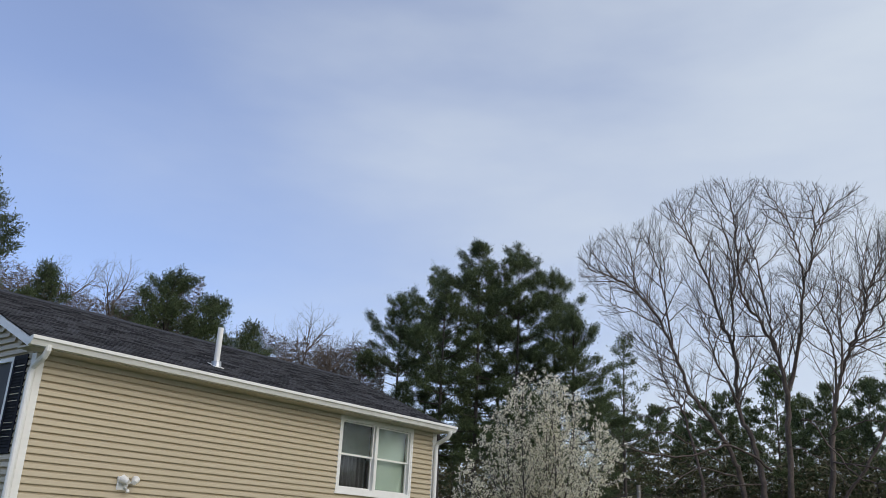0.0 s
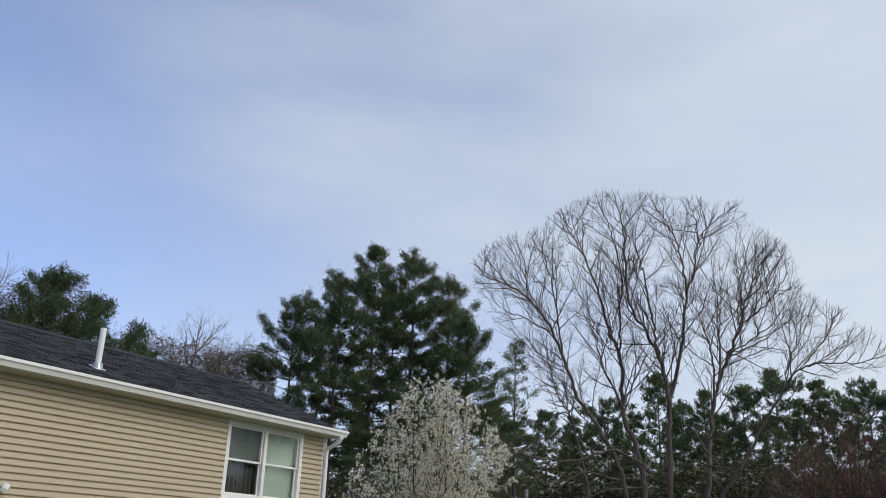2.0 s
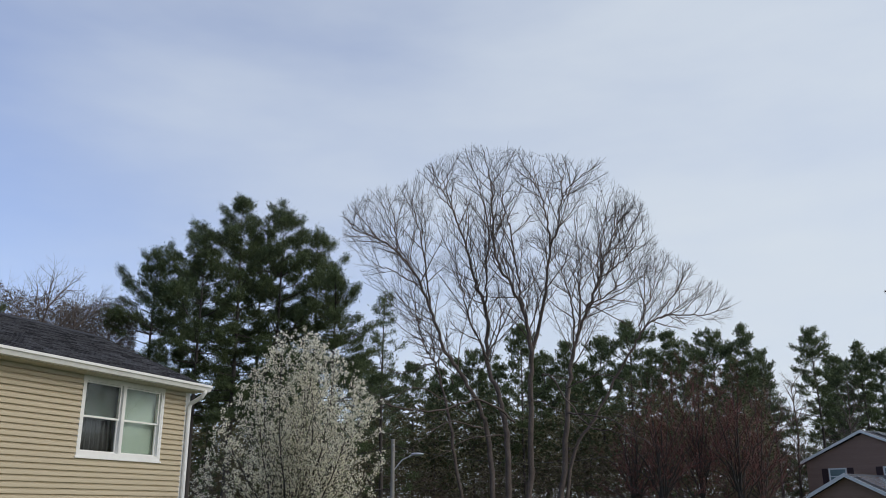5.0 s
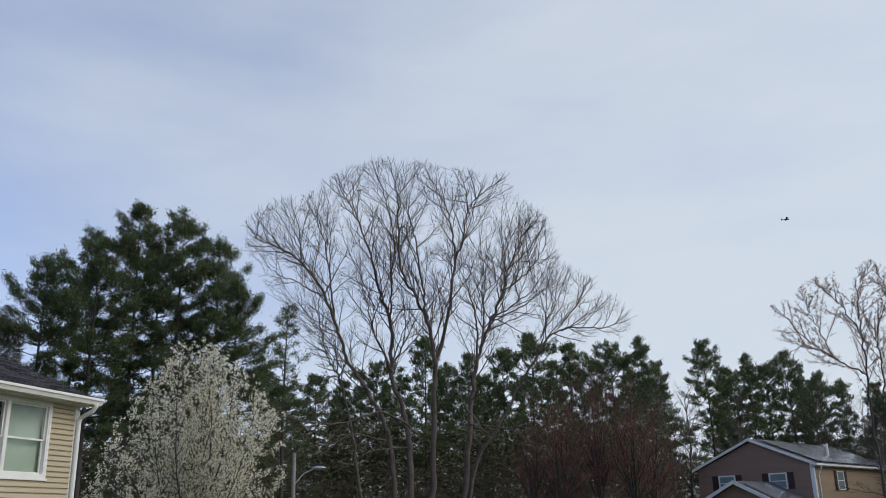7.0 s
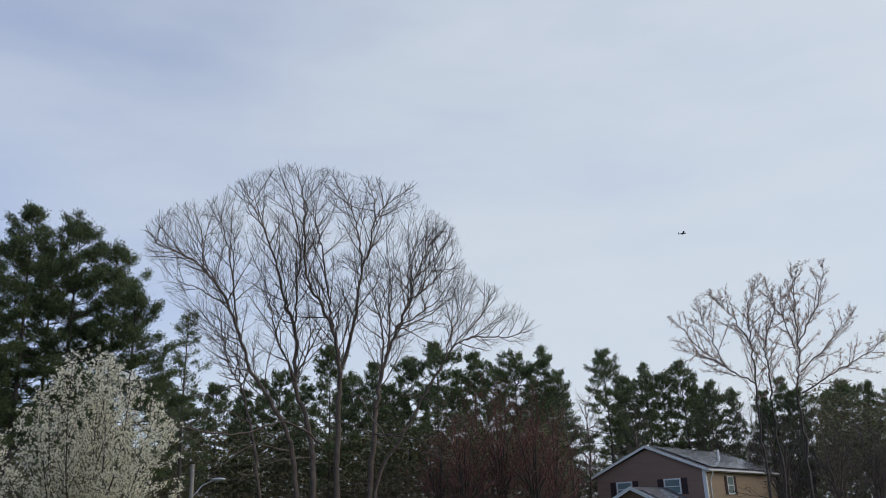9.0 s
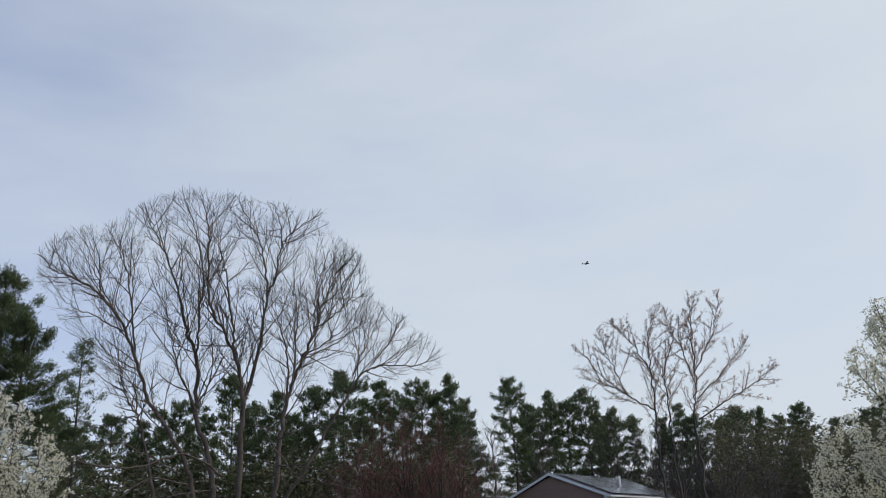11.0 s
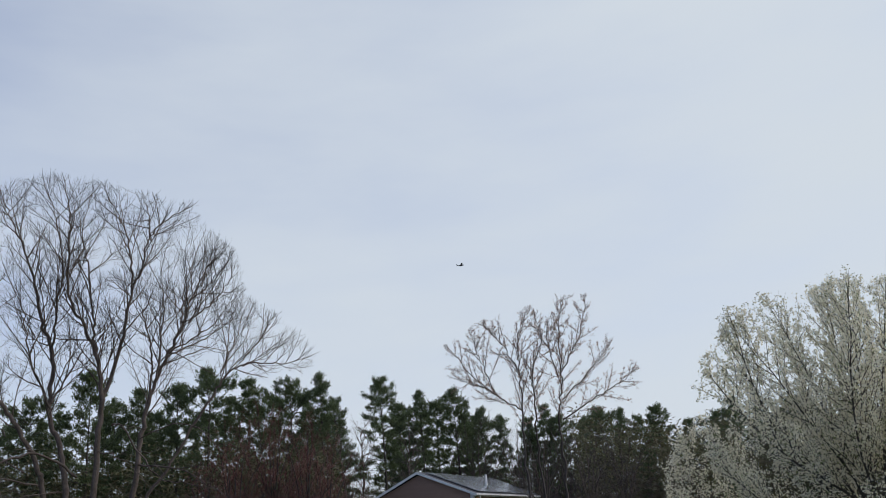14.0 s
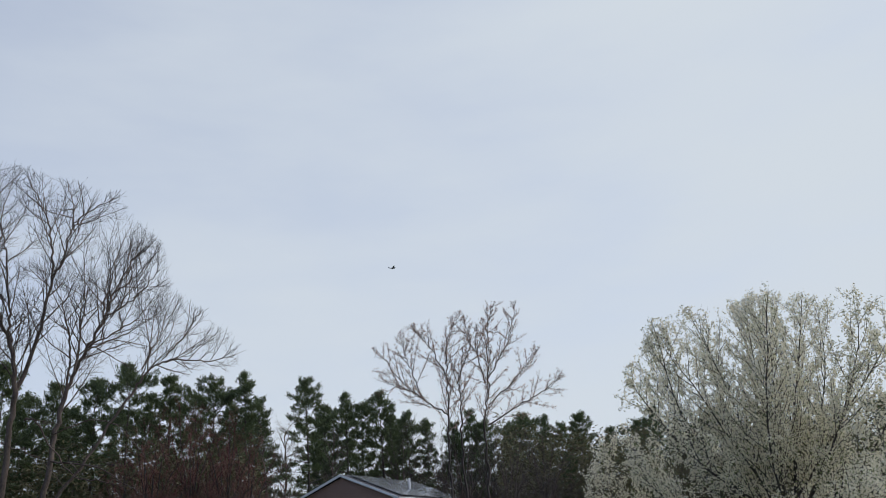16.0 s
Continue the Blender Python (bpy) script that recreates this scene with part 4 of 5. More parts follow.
def bushy(name, label, category, az, dist, height, radius, stems, plan, seed, bark, twig, r0, fork=0.15, centre=0.5, bulge=0.35):
    """A tree or tall shrub whose limbs fork from a short trunk and reach out to a rounded crown. Returns the tree, its wood and its random source."""
    rng = random.Random(seed)
    tree = thing(name, label, category)
    put(tree, az, dist)
    w = Wood()
    trunk = shoot(rng, Vector((0, 0, -0.3)), Vector((0, 0, 1)), height * fork * 1.6 + 0.3, 6, 0.03, 0.1)
    tube(w.V, w.F, trunk, [r0 * (1.15 - 0.1 * i) for i in range(7)], 8)
    mid = height * centre
    for i in range(stems):
        a = i * 2.39996 + rng.uniform(-0.3, 0.3)
        v = (i + 0.5) / stems  # 0: straight up, 1: low and wide
        tilt = 1.95 * v ** 0.75
        out = radius * math.sin(tilt) * rng.uniform(0.75, 1.05)
        end = Vector((math.cos(a) * out, math.sin(a) * out, mid + (height - mid) * math.cos(tilt) * rng.uniform(0.85, 1.0)))
        p = trunk[rng.choice((3, 4, 5, 6))]
        if end.z < p.z + 0.3:
            p = trunk[2]
        half = p.lerp(end, 0.5) + Vector((-math.cos(a), -math.sin(a), 0)) * out * bulge * 0.35 + Vector((0, 0, 0.12 * out))
        pts = [q + Vector((rng.gauss(0, 0.03), rng.gauss(0, 0.03), rng.gauss(0, 0.03))) for q in smooth_line([p, half, end], 5)]
        w.branch(rng, pts, r0 * 0.5, 0.012, 0, plan, 0.2)
    w.build(tree, bark, twig)
    return tree, w, rng


def tip_places(w, rng, step, inner=0.0):
    out = []
    for pts in w.tips:
        for i in range(len(pts) - 1):
            n = max(1, int((pts[i + 1] - pts[i]).length / step))
            for j in range(n):
                if rng.random() > inner:
                    out.append(pts[i].lerp(pts[i + 1], (j + rng.random()) / n))
    return out


def blossom_tree(label, az, dist, limbs, plan, seed, az_marks, upper, r0, size, reach, step, full, green, fork):
    """A pear tree in blossom: limbs that fan up from a short trunk into a crown whose top edge runs through the marks, with knots of blossom along the shoots."""
    rng = random.Random(seed)
    tree = thing("blossoming_pear_tree", label, "tree")
    put(tree, az, dist)
    foot = tree.matrix_world.translation.copy()
    w = Wood()
    trunk = shoot(rng, Vector((0, 0, -0.3)), Vector((0, 0, 1)), fork + 0.3, 6, 0.03, 0.1)
    tube(w.V, w.F, trunk, [r0 * (1.15 - 0.07 * i) for i in range(7)], 8)
    half = dist * math.tan(radians((az_marks[-1] - az_marks[0]) / 2))

    def inside(p):
        a, e = bearing(foot, p)
        return az_marks[0] < a < az_marks[-1] and e < np.interp(a, az_marks, upper)

    for i in range(limbs):
        v = (i + 0.5) / limbs  # from upright to low and wide
        a = i * 2.39996 + rng.uniform(-0.3, 0.3)
        tilt = 1.75 * v ** 0.7
        p = trunk[rng.choice((3, 4, 5, 6))] if tilt < 1.2 else trunk[rng.choice((1, 2, 3))]
        d = Vector((math.cos(a) * math.sin(tilt), math.sin(a) * math.sin(tilt), math.cos(tilt) * 1.15))
        pts = shoot(rng, p, d, half * rng.uniform(1.9, 2.3) * (1.15 - 0.5 * v), 14, 0.06, 0.05)
        keep = 3
        while keep < 14 and inside(pts[keep + 1]):
            keep += 1
        grow(rng, w, pts[:keep + 1], r0 * 0.25, 0.007, 0, plan, inside, 0.18)
    w.build(tree, BARK_DARK, BARK_DARK)
    spots = tip_places(w, rng, step)
    V, F = spray(rng, [q for q in spots if rng.random() < full], 6, size * 2.1, reach, 0.62)
    piece("blossom", mesh_of("blossom", V, F, PETAL), tree, "clustered white spring blossom", kind="stuff")
    V, F = spray(rng, [q for q in spots if rng.random() < green], 2, size * 1.2, reach * 1.4)
    piece("leaves", mesh_of("leaves", V, F, LEAFLET), tree, "small fresh green leaves", kind="stuff")


blossom_tree("white blossoming pear tree with dense oval crown", 4.7, 27.0, 36, [(0.26, 1.2, 0.7, 0.07, 0.1, 0.014, 5), (0.2, 0.5, 0.75, 0.08, 0.13, 0.007, 3)], 8,
             (-1.2, -0.3, 0.8, 2.0, 3.2, 4.3, 6.0, 7.0, 9.0, 10.2, 10.6), (2.6, 4.6, 7.0, 8.6, 10.3, 11.5, 11.0, 10.2, 8.7, 6.8, 4.0), 0.14, 0.025, 0.034, 0.25, 0.64, 0.7, 1.2)
blossom_tree("broad white blossoming pear tree with fresh green leaves", 67.3, 22.0, 30, [(0.19, 1.25, 0.62, 0.09, 0.09, 0.014, 5), (0.2, 0.5, 0.75, 0.08, 0.13, 0.006, 3)], 9,
             (58.3, 59.0, 59.9, 61.2, 63.6, 64.7, 66.0, 68.4, 70.7, 71.4, 72.8, 75.0, 77.0), (8.2, 9.2, 10.7, 12.4, 13.2, 12.3, 12.8, 13.3, 12.6, 12.0, 12.8, 11.6, 10.0), 0.15, 0.025, 0.04, 0.21, 0.88, 0.8, 1.6)
blossom_tree("low white blossoming pear beside the broad one", 57.8, 24.0, 14, [(0.3, 0.8, 0.7, 0.07, 0.1, 0.016, 5), (0.2, 0.45, 0.75, 0.08, 0.13, 0.008, 3)], 10,
             (55.4, 56.2, 57.4, 59.0, 60.6, 61.4), (2.6, 5.2, 6.2, 6.4, 5.8, 4.0), 0.08, 0.025, 0.04, 0.22, 0.95, 0.6, 0.7)

# the two young trees that are just breaking bud
def budding_tree(az, dist, seed, *ways):
    """A young maple: limbs that rise straight and steep from one fork, with russet buds on short spurs."""
    rng = random.Random(seed)
    tree = thing("budding_tree", "young maple with russet opening buds", "tree")
    put(tree, az, dist)
    foot = tree.matrix_world.translation.copy()
    w = Wood()
    plan = [(0.2, 0.95, 0.72, 0.05, 0.07, 0.012, 5), (0.14, 0.3, 0.8, 0.07, 0.1, 0.0065, 3)]
    az_marks = (42.4, 45.0, 48.4, 49.4, 50.3, 52.2, 53.4, 55.0)
    upper = (12.4, 13.8, 14.4, 13.4, 14.8, 14.7, 11.8, 9.6)

    def inside(p):
        a, e = bearing(foot, p)
        return 6.6 < e < np.interp(a, az_marks, upper) and az_marks[0] < a < az_marks[-1]

    for i, (r0, gain, *way) in enumerate(ways):
        grow(rng, w, traced_limb(rng, foot, dist, gain, way, 7, 0.03), r0 * 0.6, 0.008, 0, plan, inside, 0.3 if i == 0 else 0.12)
    w.build(tree, TWIG, TWIG)
    V, F = spray(rng, tip_places(w, rng, 0.07, 0.1), 3, 0.035, 0.03)
    piece("buds", mesh_of("buds", V, F, BUD), tree, "russet buds and tiny leaves", kind="stuff")


budding_tree(47.0, 31.0, 12, (0.085, 0.5, 47.0, 3.0, 47.0, 6.5, 47.2, 9.0, 47.2, 11.1, 47.5, 12.7, 48.4, 14.4), (0.05, -1.0, 47.1, 7.8, 45.5, 8.9, 44.0, 10.3, 42.7, 12.2), (0.045, 1.0, 47.2, 10.1, 46.2, 12.2, 45.0, 13.5),
             (0.07, -0.8, 47.9, 3.0, 47.9, 6.4, 48.0, 8.5, 48.0, 10.0, 48.9, 12.0, 48.6, 14.1), (0.035, 1.2, 45.5, 8.9, 44.6, 11.4, 44.4, 12.4), (0.03, -0.5, 45.5, 8.9, 44.2, 9.6, 43.2, 10.0))
budding_tree(49.4, 31.5, 13, (0.09, -0.5, 49.4, 3.0, 49.4, 6.3, 49.7, 8.3, 50.0, 10.4, 50.1, 12.7, 50.6, 14.6), (0.05, 1.0, 50.0, 9.9, 51.4, 12.1, 52.2, 14.6), (0.05, -1.0, 49.7, 6.9, 51.7, 7.9, 53.4, 8.7, 54.7, 9.5), (0.045, 0.8, 49.7, 8.1, 52.0, 10.0, 53.4, 11.4), (0.04, -1.2, 49.8, 9.6, 49.3, 11.5, 49.4, 13.3))


def hill_tree(az, dist, el, radius, seed, label="leafless grey-brown tree on the rise behind the house", group="bare trees behind the house"):
    """A leafless tree on the rise: a pale trunk that divides into crooked rising limbs with fine twigs."""
    rng = random.Random(seed)
    tree = thing("bare_tree", label, "tree", group=group)
    put(tree, az, dist)
    w = Wood()
    h = tall(el, az, dist)
    trunk = shoot(rng, Vector((0, 0, -0.3)), Vector((0, 0, 1)), h * 0.9, 14, 0.05, 0.03)
    tube(w.V, w.F, trunk, [0.14 * (1 - 0.066 * i) for i in range(15)], 7)
    plan = [(0.32, 1.3, 0.8, 0.05, 0.15, 0.024, 5), (0.24, 0.7, 0.85, 0.05, 0.16, 0.014, 3), (0.2, 0.34, 0.85, 0.06, 0.16, 0.010, 2)]
    for i in range(17):
        k = 5 + i * 9 // 17
        a = i * 2.4 + rng.uniform(-0.4, 0.4)
        d = Vector((math.cos(a), math.sin(a), rng.uniform(0.9, 1.8)))
        grow(rng, w, shoot(rng, trunk[k], d, radius * rng.uniform(0.9, 1.4) * (1.3 - 0.05 * k), 7, 0.12, 0.06), 0.055, 0.014, 0, plan, lambda p: p.z < h, 0.2)
    w.build(tree, BARK_GREY, PALE_TWIG)


for i, (az, el, dist, radius) in enumerate(((-27.6, 17.6, 46, 3.4), (-25.4, 16.4, 48, 3.2), (-23.0, 17.4, 46, 3.0), (-13.2, 12.8, 50, 2.9), (-11.2, 14.5, 50, 3.3), (-9.0, 13.6, 51, 3.1), (-7.2, 12.7, 52, 2.6), (-29.3, 15.6, 46, 3.0), (-21.6, 15.0, 50, 2.8), (-10.2, 14.6, 51, 2.6), (-12.4, 13.4, 52, 2.4))):
    hill_tree(az, dist, el, radius, 80 + i)
for i, (az, el, dist) in enumerate(((35.3, 8.6, 70), (36.2, 9.0, 72), (38.6, 8.2, 74))):
    hill_tree(az, dist, el, 1.3, 100 + i, "slender leafless tree with a pale trunk among the pines", "slender bare trees in the wood")


def scrub(name, label, az, dist, el, radius, seed, twig, bark, stems=18, fine=0.24, haze=1):
    h = tall(el, az, dist)
    tree, w, rng = bushy(name, label, "tree", az, dist, h * 0.95, radius, stems, [(0.45, h * 0.16, 0.85, 0.08, 0.14, 0.026), (fine, h * 0.07, 0.8, 0.1, 0.16, 0.011)], seed, bark, twig, 0.10, 0.22, 0.45)
    V, F = spray(rng, tip_places(w, rng, 0.3), haze, 0.04, 0.06)
    piece("buds", mesh_of("buds", V, F, twig), tree, "tiny swelling buds", kind="stuff")


for i, (az, dist, el, radius) in enumerate(((28.4, 44, 8.6, 2.2), (30.6, 46, 9.6, 2.4), (32.8, 45, 8.6, 2.2), (34.0, 47, 7.2, 2.0), (26.6, 45, 6.4, 2.0))):
    scrub("red_maple", "dark red budding maple in front of the wood", az, dist, el, radius, 40 + i, RED_TWIG, BARK_DARK, 20, 0.2, 2)
for i, (az, dist, el, radius) in enumerate(((43.8, 84, 8.0, 4.2), (46.4, 84, 7.6, 4.2), (49.4, 82, 7.3, 4.2), (53.0, 60, 6.8, 3.0), (48.0, 52, 6.8, 2.6), (50.8, 52, 6.8, 2.6))):
    scrub("bare_shrub_tree", "brown leafless thicket tree before the pines", az, dist, el, radius, 60 + i, TWIG, BARK_GREY, 18, 0.3)


# ---- the brown house with solar panels ----
def build_brown_house():
    C = P(43.35, 0, 66.0)
    L = P(36.7, 0, 69.7)
    g = Vector((L.x - C.x, L.y - C.y, 0))
    W = g.length
    g.normalize()
    side = Vector((-g.y, g.x, 0))
    if side.dot(Vector((C.x, C.y, 0))) < 0:
        side = -side
    m = Matrix(((g.x, side.x, 0, C.x), (g.y, side.y, 0, C.y), (0, 0, 1, 0), (0, 0, 0, 1)))
    h = thing("house", "brown two-storey house with solar panels on its roof", "house", m)
    base = -1.5
    eave = EYE_Z + 68 * math.tan(radians(2.72))
    apex = EYE_Z + 68 * math.tan(radians(4.28))
    LEN = 14.9
    part("gable_wall", prism([(0, base), (W, base), (W, eave), (W / 2, apex - 0.12), (0, eave)], 1, 0, 0.2), BROWN_SIDING, h)
    part("side_wall", box((0, 0.2, base), (0.2, LEN, eave)), TAN_SIDING, h, "tan clapboard side wall")
    part("back_wall", box((0.2, LEN - 0.2, base), (W, LEN, eave), (W - 0.2, 0.2, base), (W, LEN - 0.2, eave)), BROWN_SIDING, h)
    k = (apex - eave) / (W / 2)
    o = 0.3
    part("roof", prism([(-o, eave - o * k), (W / 2, apex), (W + o, eave - o * k), (W + o, eave - o * k + 0.14), (W / 2, apex + 0.14), (-o, eave - o * k + 0.14)], 1, -0.25, LEN + 0.25), GREY_ROOF, h)
    for a, b in ((-o, W / 2), (W / 2, W + o)):
        za, zb = (eave - o * k, apex) if a < 0 else (apex, eave - o * k)
        part("rake_board", prism([(a, za - 0.04), (b, zb - 0.04), (b, zb + 0.15), (a, za + 0.15)], 1, -0.285, -0.252), WHITE, h, "white rake board")
    part("gutter", box((-o - 0.12, -0.25, eave - o * k - 0.02), (-o - 0.003, LEN + 0.25, eave - o * k + 0.12)), WHITE, h, bevel=0.02)
    part("soffit", box((-o, -0.2, eave - o * k - 0.06), (-0.003, LEN, eave - o * k - 0.03)), WHITE, h)
    part("corner_board", box((-0.03, -0.03, base), (0.22, -0.003, eave), (-0.03, -0.003, base), (-0.003, 0.2, eave)), WHITE, h)
    part("downspout", pipe([(-o - 0.06, 0.5, eave - o * k), (-o - 0.06, 0.5, eave - 0.35), (-0.08, 0.6, eave - 0.75), (-0.08, 0.6, base)], 0.05, 8), WHITE, h)

    def siding_courses(name, parent, mat, f):
        bm = bmesh.new()
        for i in range(int((eave + 2 - base) / 0.18)):
            f(bm, base + i * 0.18)
        return part(name, bm, mat, parent)

    def gable_course(bm, z):
        cut = max(0.0, (z + 0.2 - eave) / (apex - eave))
        if cut < 0.93:
            a, b = W / 2 * cut + 0.02, W - W / 2 * cut - 0.02
            v = [bm.verts.new(c) for c in ((a, -0.028, z), (b, -0.028, z), (b, -0.004, z + 0.18), (a, -0.004, z + 0.18), (a, -0.001, z), (b, -0.001, z))]
            bm.faces.new(v[:4])
            bm.faces.new((v[4], v[5], v[1], v[0]))

    def side_course(bm, z):
        if z + 0.18 < eave - 0.2:
            v = [bm.verts.new(c) for c in ((-0.028, 0.22, z), (-0.028, LEN, z), (-0.004, LEN, z + 0.18), (-0.004, 0.22, z + 0.18), (-0.001, 0.22, z), (-0.001, LEN, z))]
            bm.faces.new(v[:4])
            bm.faces.new((v[4], v[5], v[1], v[0]))

    tagged(siding_courses("clapboards", h, BROWN_SIDING, gable_course), kind="stuff")
    tagged(siding_courses("clapboards", h, TAN_SIDING, side_course), kind="stuff")

    def win(x, z0, w, hh, on_side=False):
        f = (lambda a, b, c: (b, a, c)) if on_side else (lambda a, b, c: (a, b, c))
        wd = part("window", box(f(x, -0.07, z0), f(x + 0.1, -0.005, z0 + hh), f(x + w - 0.1, -0.07, z0), f(x + w, -0.005, z0 + hh),
                                f(x + 0.1, -0.07, z0 + hh - 0.1), f(x + w - 0.1, -0.005, z0 + hh), f(x + 0.1, -0.07, z0), f(x + w - 0.1, -0.005, z0 + 0.1),
                                f(x + 0.1, -0.06, z0 + hh / 2 - 0.03), f(x + w - 0.1, -0.005, z0 + hh / 2 + 0.03)), WHITE, h)
        part("pane", box(f(x + 0.1, -0.045, z0 + 0.1), f(x + w - 0.1, -0.035, z0 + hh - 0.1)), BLIND_GLASS, wd)
        for a in (x - 0.5, x + w + 0.06):
            s = part("shutter", box(f(a, -0.065, z0), f(a + 0.44, -0.035, z0 + hh)), SHUTTER_RED, h, "dark maroon shutter", 0.008)
    win(1.9, eave - 1.62, 1.3, 1.12)
    win(5.75, eave - 1.62, 1.3, 1.12)
    win(3.9, eave - 1.75, 1.3, 1.35, True)
    # solar panels on the slope over the side wall
    nrm = Vector((-k, 0, 1)).normalized()
    run = math.hypot(W / 2 + o, (W / 2 + o) * k)
    up = Vector((W / 2 + o, 0, (W / 2 + o) * k)).normalized()
    org = Vector((-o, 0, eave - o * k + 0.14))
    for r, (c0, c1) in enumerate(((0, 8), (0, 8), (0, 8))):
        for c in range(c0, c1):
            a = 0.25 + r * (run - 0.5) / 3
            mat = Matrix.Translation(org + up * (a + 0.72) + nrm * 0.1 + Vector((0, 0.8 + c * 1.72 + 0.8 + (0.5 if c > 4 - r else 0), 0)))
            rot = Matrix((( up.x, 0, nrm.x, 0), (0, 1, 0, 0), (up.z, 0, nrm.z, 0), (0, 0, 0, 1)))
            bm = bmesh.new()
            bmesh.ops.create_cube(bm, size=1, matrix=mat @ rot @ Matrix.Diagonal(((run - 0.5) / 3 - 0.06, 1.68, 0.04, 1)))
            part("solar_panel", bm, SOLAR, h, "glass solar panel, its sky sheen put into a pale grey")
    part("vent_pipe", pipe([(1.5, 6.9, eave + 0.3), (1.5, 6.9, eave + 1.75)], 0.09, 10), WHITE, h)
    # lower wing in front of the gable
    mid, top, half = W * 0.345, EYE_Z + 62.5 * math.tan(radians(1.95)), 3.3
    drop = half * 0.5
    part("wing_roof", prism([(mid - half, top - drop), (mid, top), (mid + half, top - drop), (mid + half, top - drop - 0.15), (mid, top - 0.15), (mid - half, top - drop - 0.15)], 1, -6.0, -0.295), GREY_ROOF, h)
    part("wing_wall", prism([(mid - half + 0.3, base), (mid + half - 0.3, base), (mid + half - 0.3, top - drop - 0.02), (mid, top - 0.17), (mid - half + 0.3, top - drop - 0.02)], 1, -5.6, -5.4), BROWN_SIDING, h)
    part("wing_side_wall", box((mid - half + 0.3, -5.4, base), (mid - half + 0.5, -0.3, top - drop - 0.02), (mid + half - 0.5, -5.4, base), (mid + half - 0.3, -0.3, top - drop - 0.02)), TAN_SIDING, h)
    for o in (-1, 1):
        part("wing_rake", prism([(mid, top - 0.22), (mid + o * half, top - drop - 0.22), (mid + o * half, top - drop + 0.03), (mid, top + 0.03)], 1, -6.04, -6.002), WHITE, h, "white rake board")
    for c in range(2):
        bm = bmesh.new()
        k2 = math.atan(0.5)
        bmesh.ops.create_cube(bm, size=1, matrix=Matrix.Translation((mid - half * 0.5, -4.6 + c * 1.8, top - drop / 2 + 0.07)) @ Matrix.Rotation(-k2, 4, "Y") @ Matrix.Diagonal((2.6, 1.7, 0.04, 1)))
        part("solar_panel", bm, SOLAR, h, "glass solar panel, its sky sheen put into a pale grey")


BLIND_GLASS = material("bright_pane", (0.16, 0.22, 0.21), (0.3, 0.36, 0.34), 0.8, 0.08)
SHUTTER_RED = material("maroon_shutter", (0.03, 0.012, 0.012), (0.05, 0.02, 0.018), 2, 0.6)
build_brown_house()


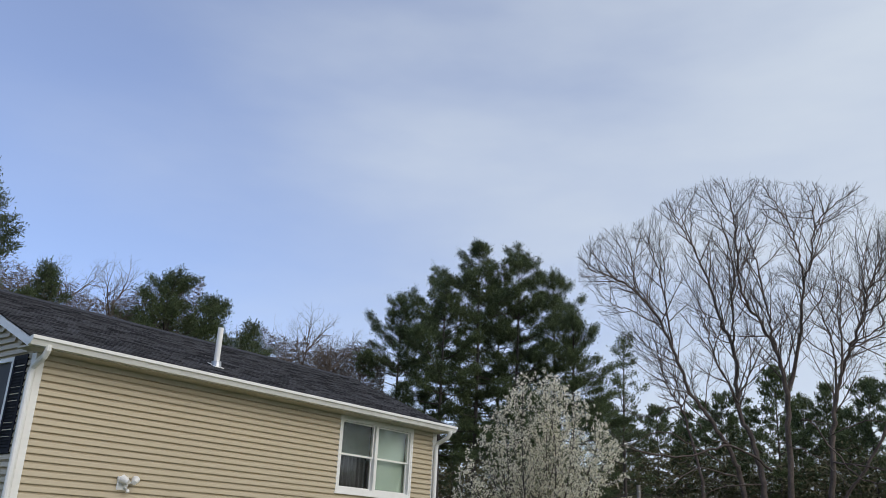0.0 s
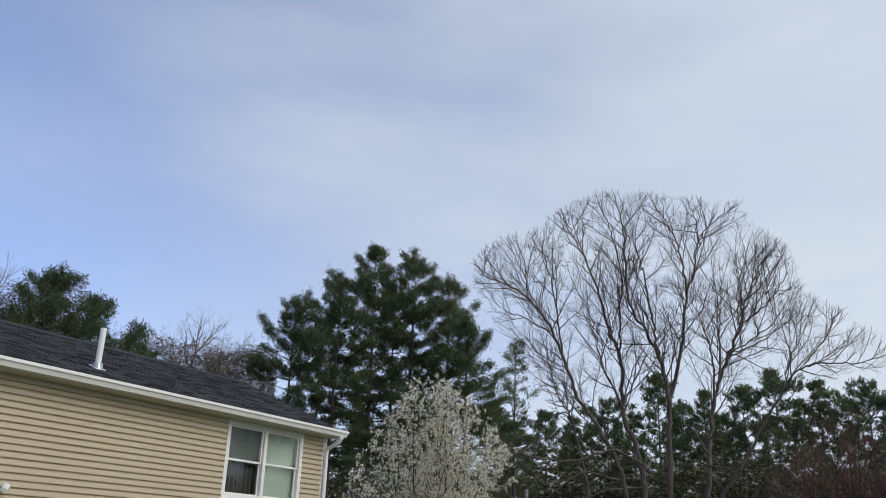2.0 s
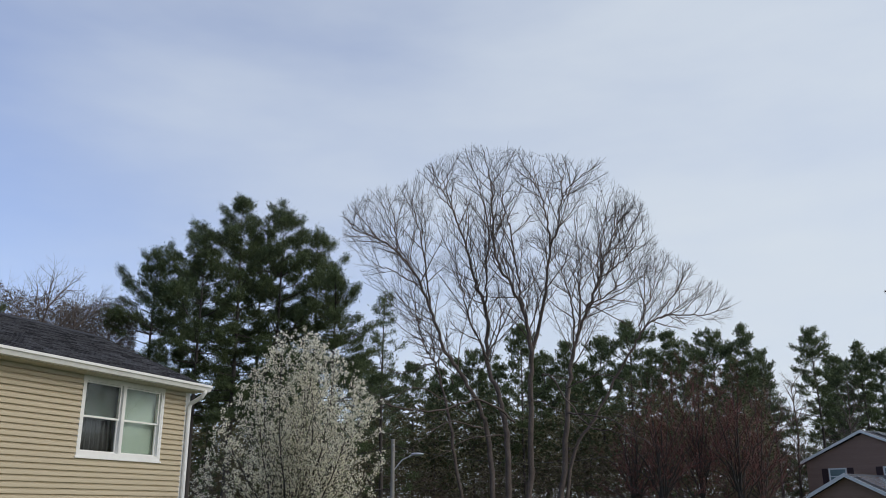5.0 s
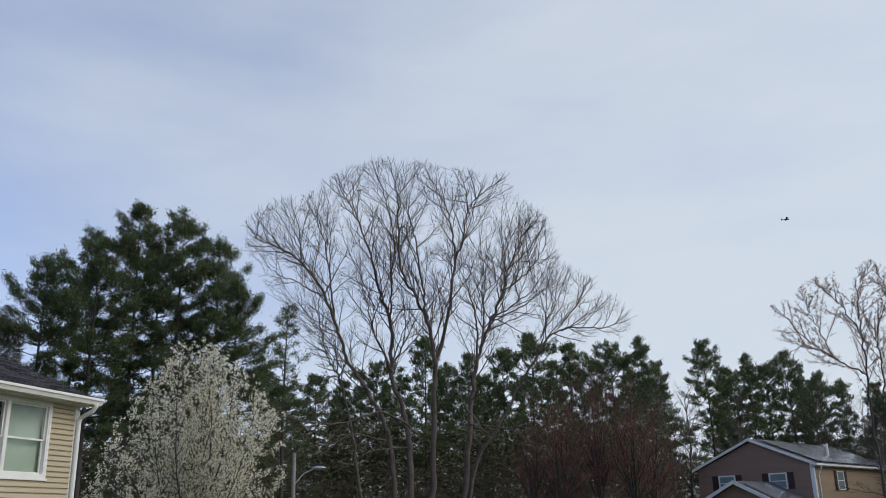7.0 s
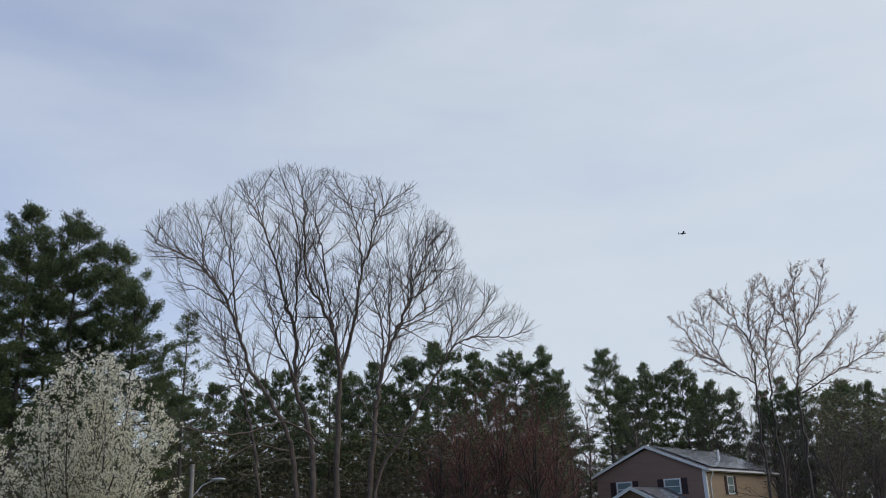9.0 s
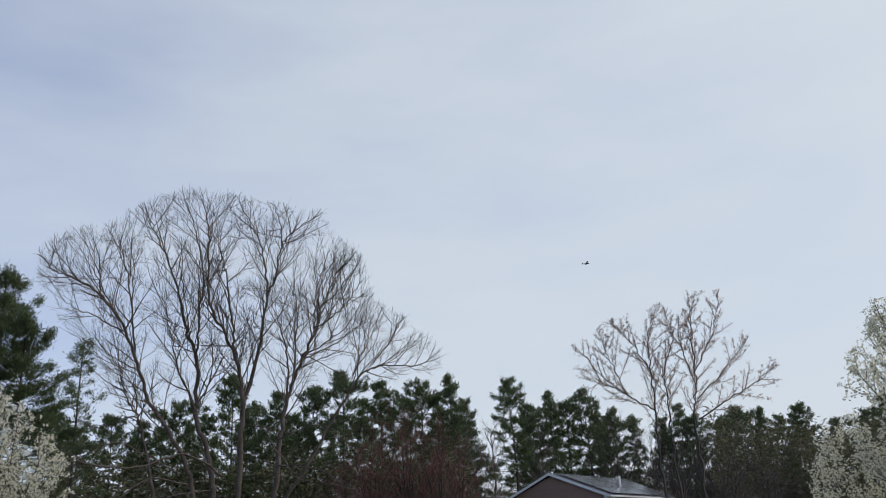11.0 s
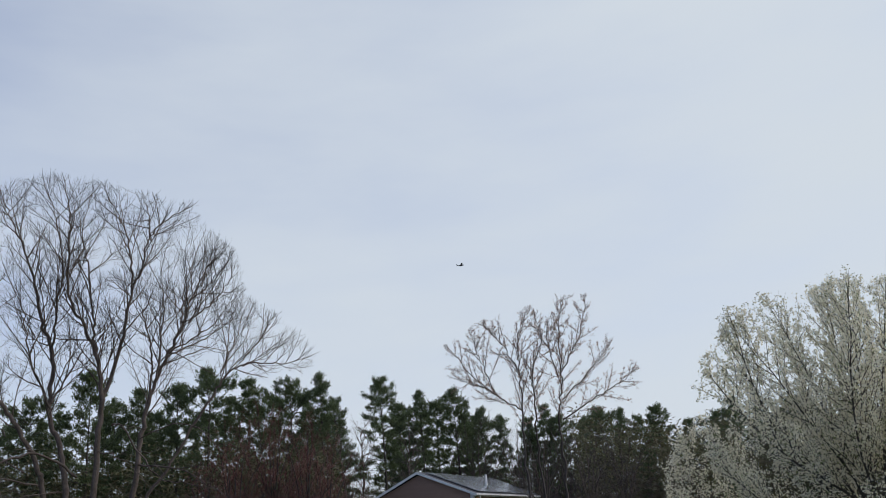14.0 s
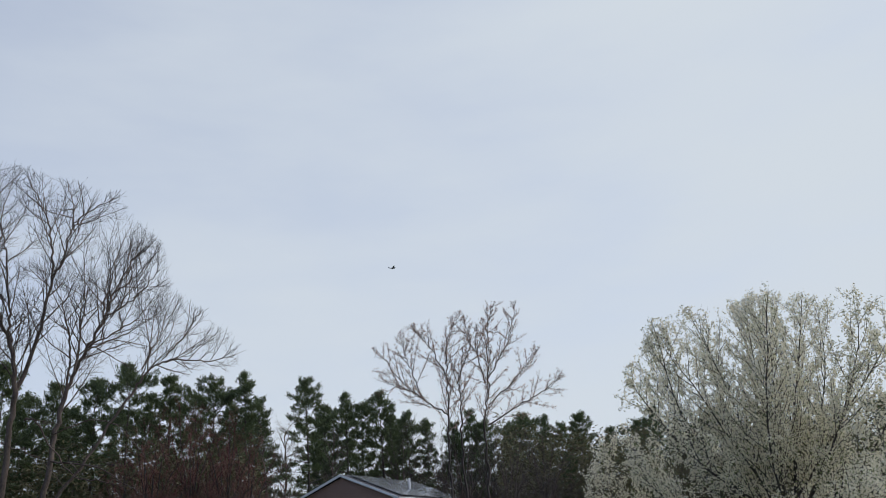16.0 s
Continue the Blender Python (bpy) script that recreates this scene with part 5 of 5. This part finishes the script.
# ---- street pole ----
def build_pole():
    foot = P(11.16, 0, 46)
    foot.z = terrain(foot.x, foot.y)
    pole = thing("utility_pole", "weathered grey wooden pole with a street lamp arm", "utility pole", Matrix.Translation(foot))
    top = EYE_Z + 46 * math.tan(radians(4.35)) - foot.z
    V, F = [], []
    tube(V, F, [Vector((0, 0, -0.5)), Vector((0, 0, top / 2)), Vector((0, 0, top))], [0.115, 0.105, 0.095], 10)
    piece("shaft", mesh_of("shaft", V, F, POLE_WOOD, smooth=True), pole)
    part("cap", pipe([(0, 0, top - 0.02), (0, 0, top + 0.04)], 0.1, 10), POLE_WOOD, pole)
    r = Vector((math.cos(radians(11)), -math.sin(radians(11)), 0))
    e = r * 1.08
    part("lamp_arm", pipe([(0, 0, top - 1.6), tuple(r * 0.5 + Vector((0, 0, top - 1.0))), tuple(r * 0.9 + Vector((0, 0, top - 0.82))), tuple(e + Vector((0, 0, top - 0.75)))], 0.03, 8), STEEL, pole)
    bm = bmesh.new()
    bmesh.ops.create_uvsphere(bm, u_segments=14, v_segments=8, radius=1, matrix=Matrix.Translation(e * 1.18 + Vector((0, 0, top - 0.73))) @ Matrix.Rotation(radians(-11), 4, "Z") @ Matrix.Diagonal((0.36, 0.14, 0.09, 1)))
    part("lamp_head", bm, STEEL, pole, "grey cobra-head street lamp")
    part("insulator", pipe([(0.0, -0.14, top - 0.3), (0.0, -0.2, top - 0.3), (0, -0.24, top - 0.27)], 0.03, 8), STEEL, pole)
    # slack cables to poles out of sight
    for i, (az, el, dist, sag) in enumerate(((26.0, 3.4, 52, 0.7), (-6.0, 4.0, 46, 0.9))):
        a, b = foot + Vector((0, 0, top - 0.3 - 0.05 * i)), P(az, el, dist)
        pts = [a.lerp(b, s / 16) - Vector((0, 0, sag * 4 * (s / 16) * (1 - s / 16))) for s in range(17)]
        V, F = [], []
        tube(V, F, [q - foot for q in pts], [0.014] * 17, 5)
        piece("cable", mesh_of("cable", V, F, CABLE), pole, "slack black cable")


build_pole()


# ---- the small aircraft ----
def build_plane():
    p = P(43.9, 17.6, 850)
    ob = thing("light_aircraft", "small dark propeller aircraft flying far off", "aircraft", Matrix.Translation(p) @ Matrix.Rotation(radians(-43.9 + 10), 4, "Z") @ Matrix.Rotation(radians(-4), 4, "Y"))
    V, F = [], []
    xs = (-4.2, -3.6, -1.5, 0.2, 1.6, 2.6, 3.1)
    tube(V, F, [Vector((x, 0, 0.12 * (x < -3))) for x in xs], [0.12, 0.25, 0.5, 0.7, 0.68, 0.5, 0.12], 10)
    piece("fuselage", mesh_of("fuselage", V, F, PLANE_PAINT, smooth=True), ob)
    part("wing", prism([(1.2, 0.62), (0.6, 0.8), (-0.4, 0.66)], 1, -5.4, 5.4), PLANE_PAINT, ob)
    part("tailplane", prism([(-3.5, 0.2), (-3.8, 0.27), (-4.3, 0.2)], 1, -1.7, 1.7), PLANE_PAINT, ob)
    part("fin", box((-4.5, -0.06, 0.2), (-3.7, 0.06, 1.7)), PLANE_PAINT, ob)


build_plane()
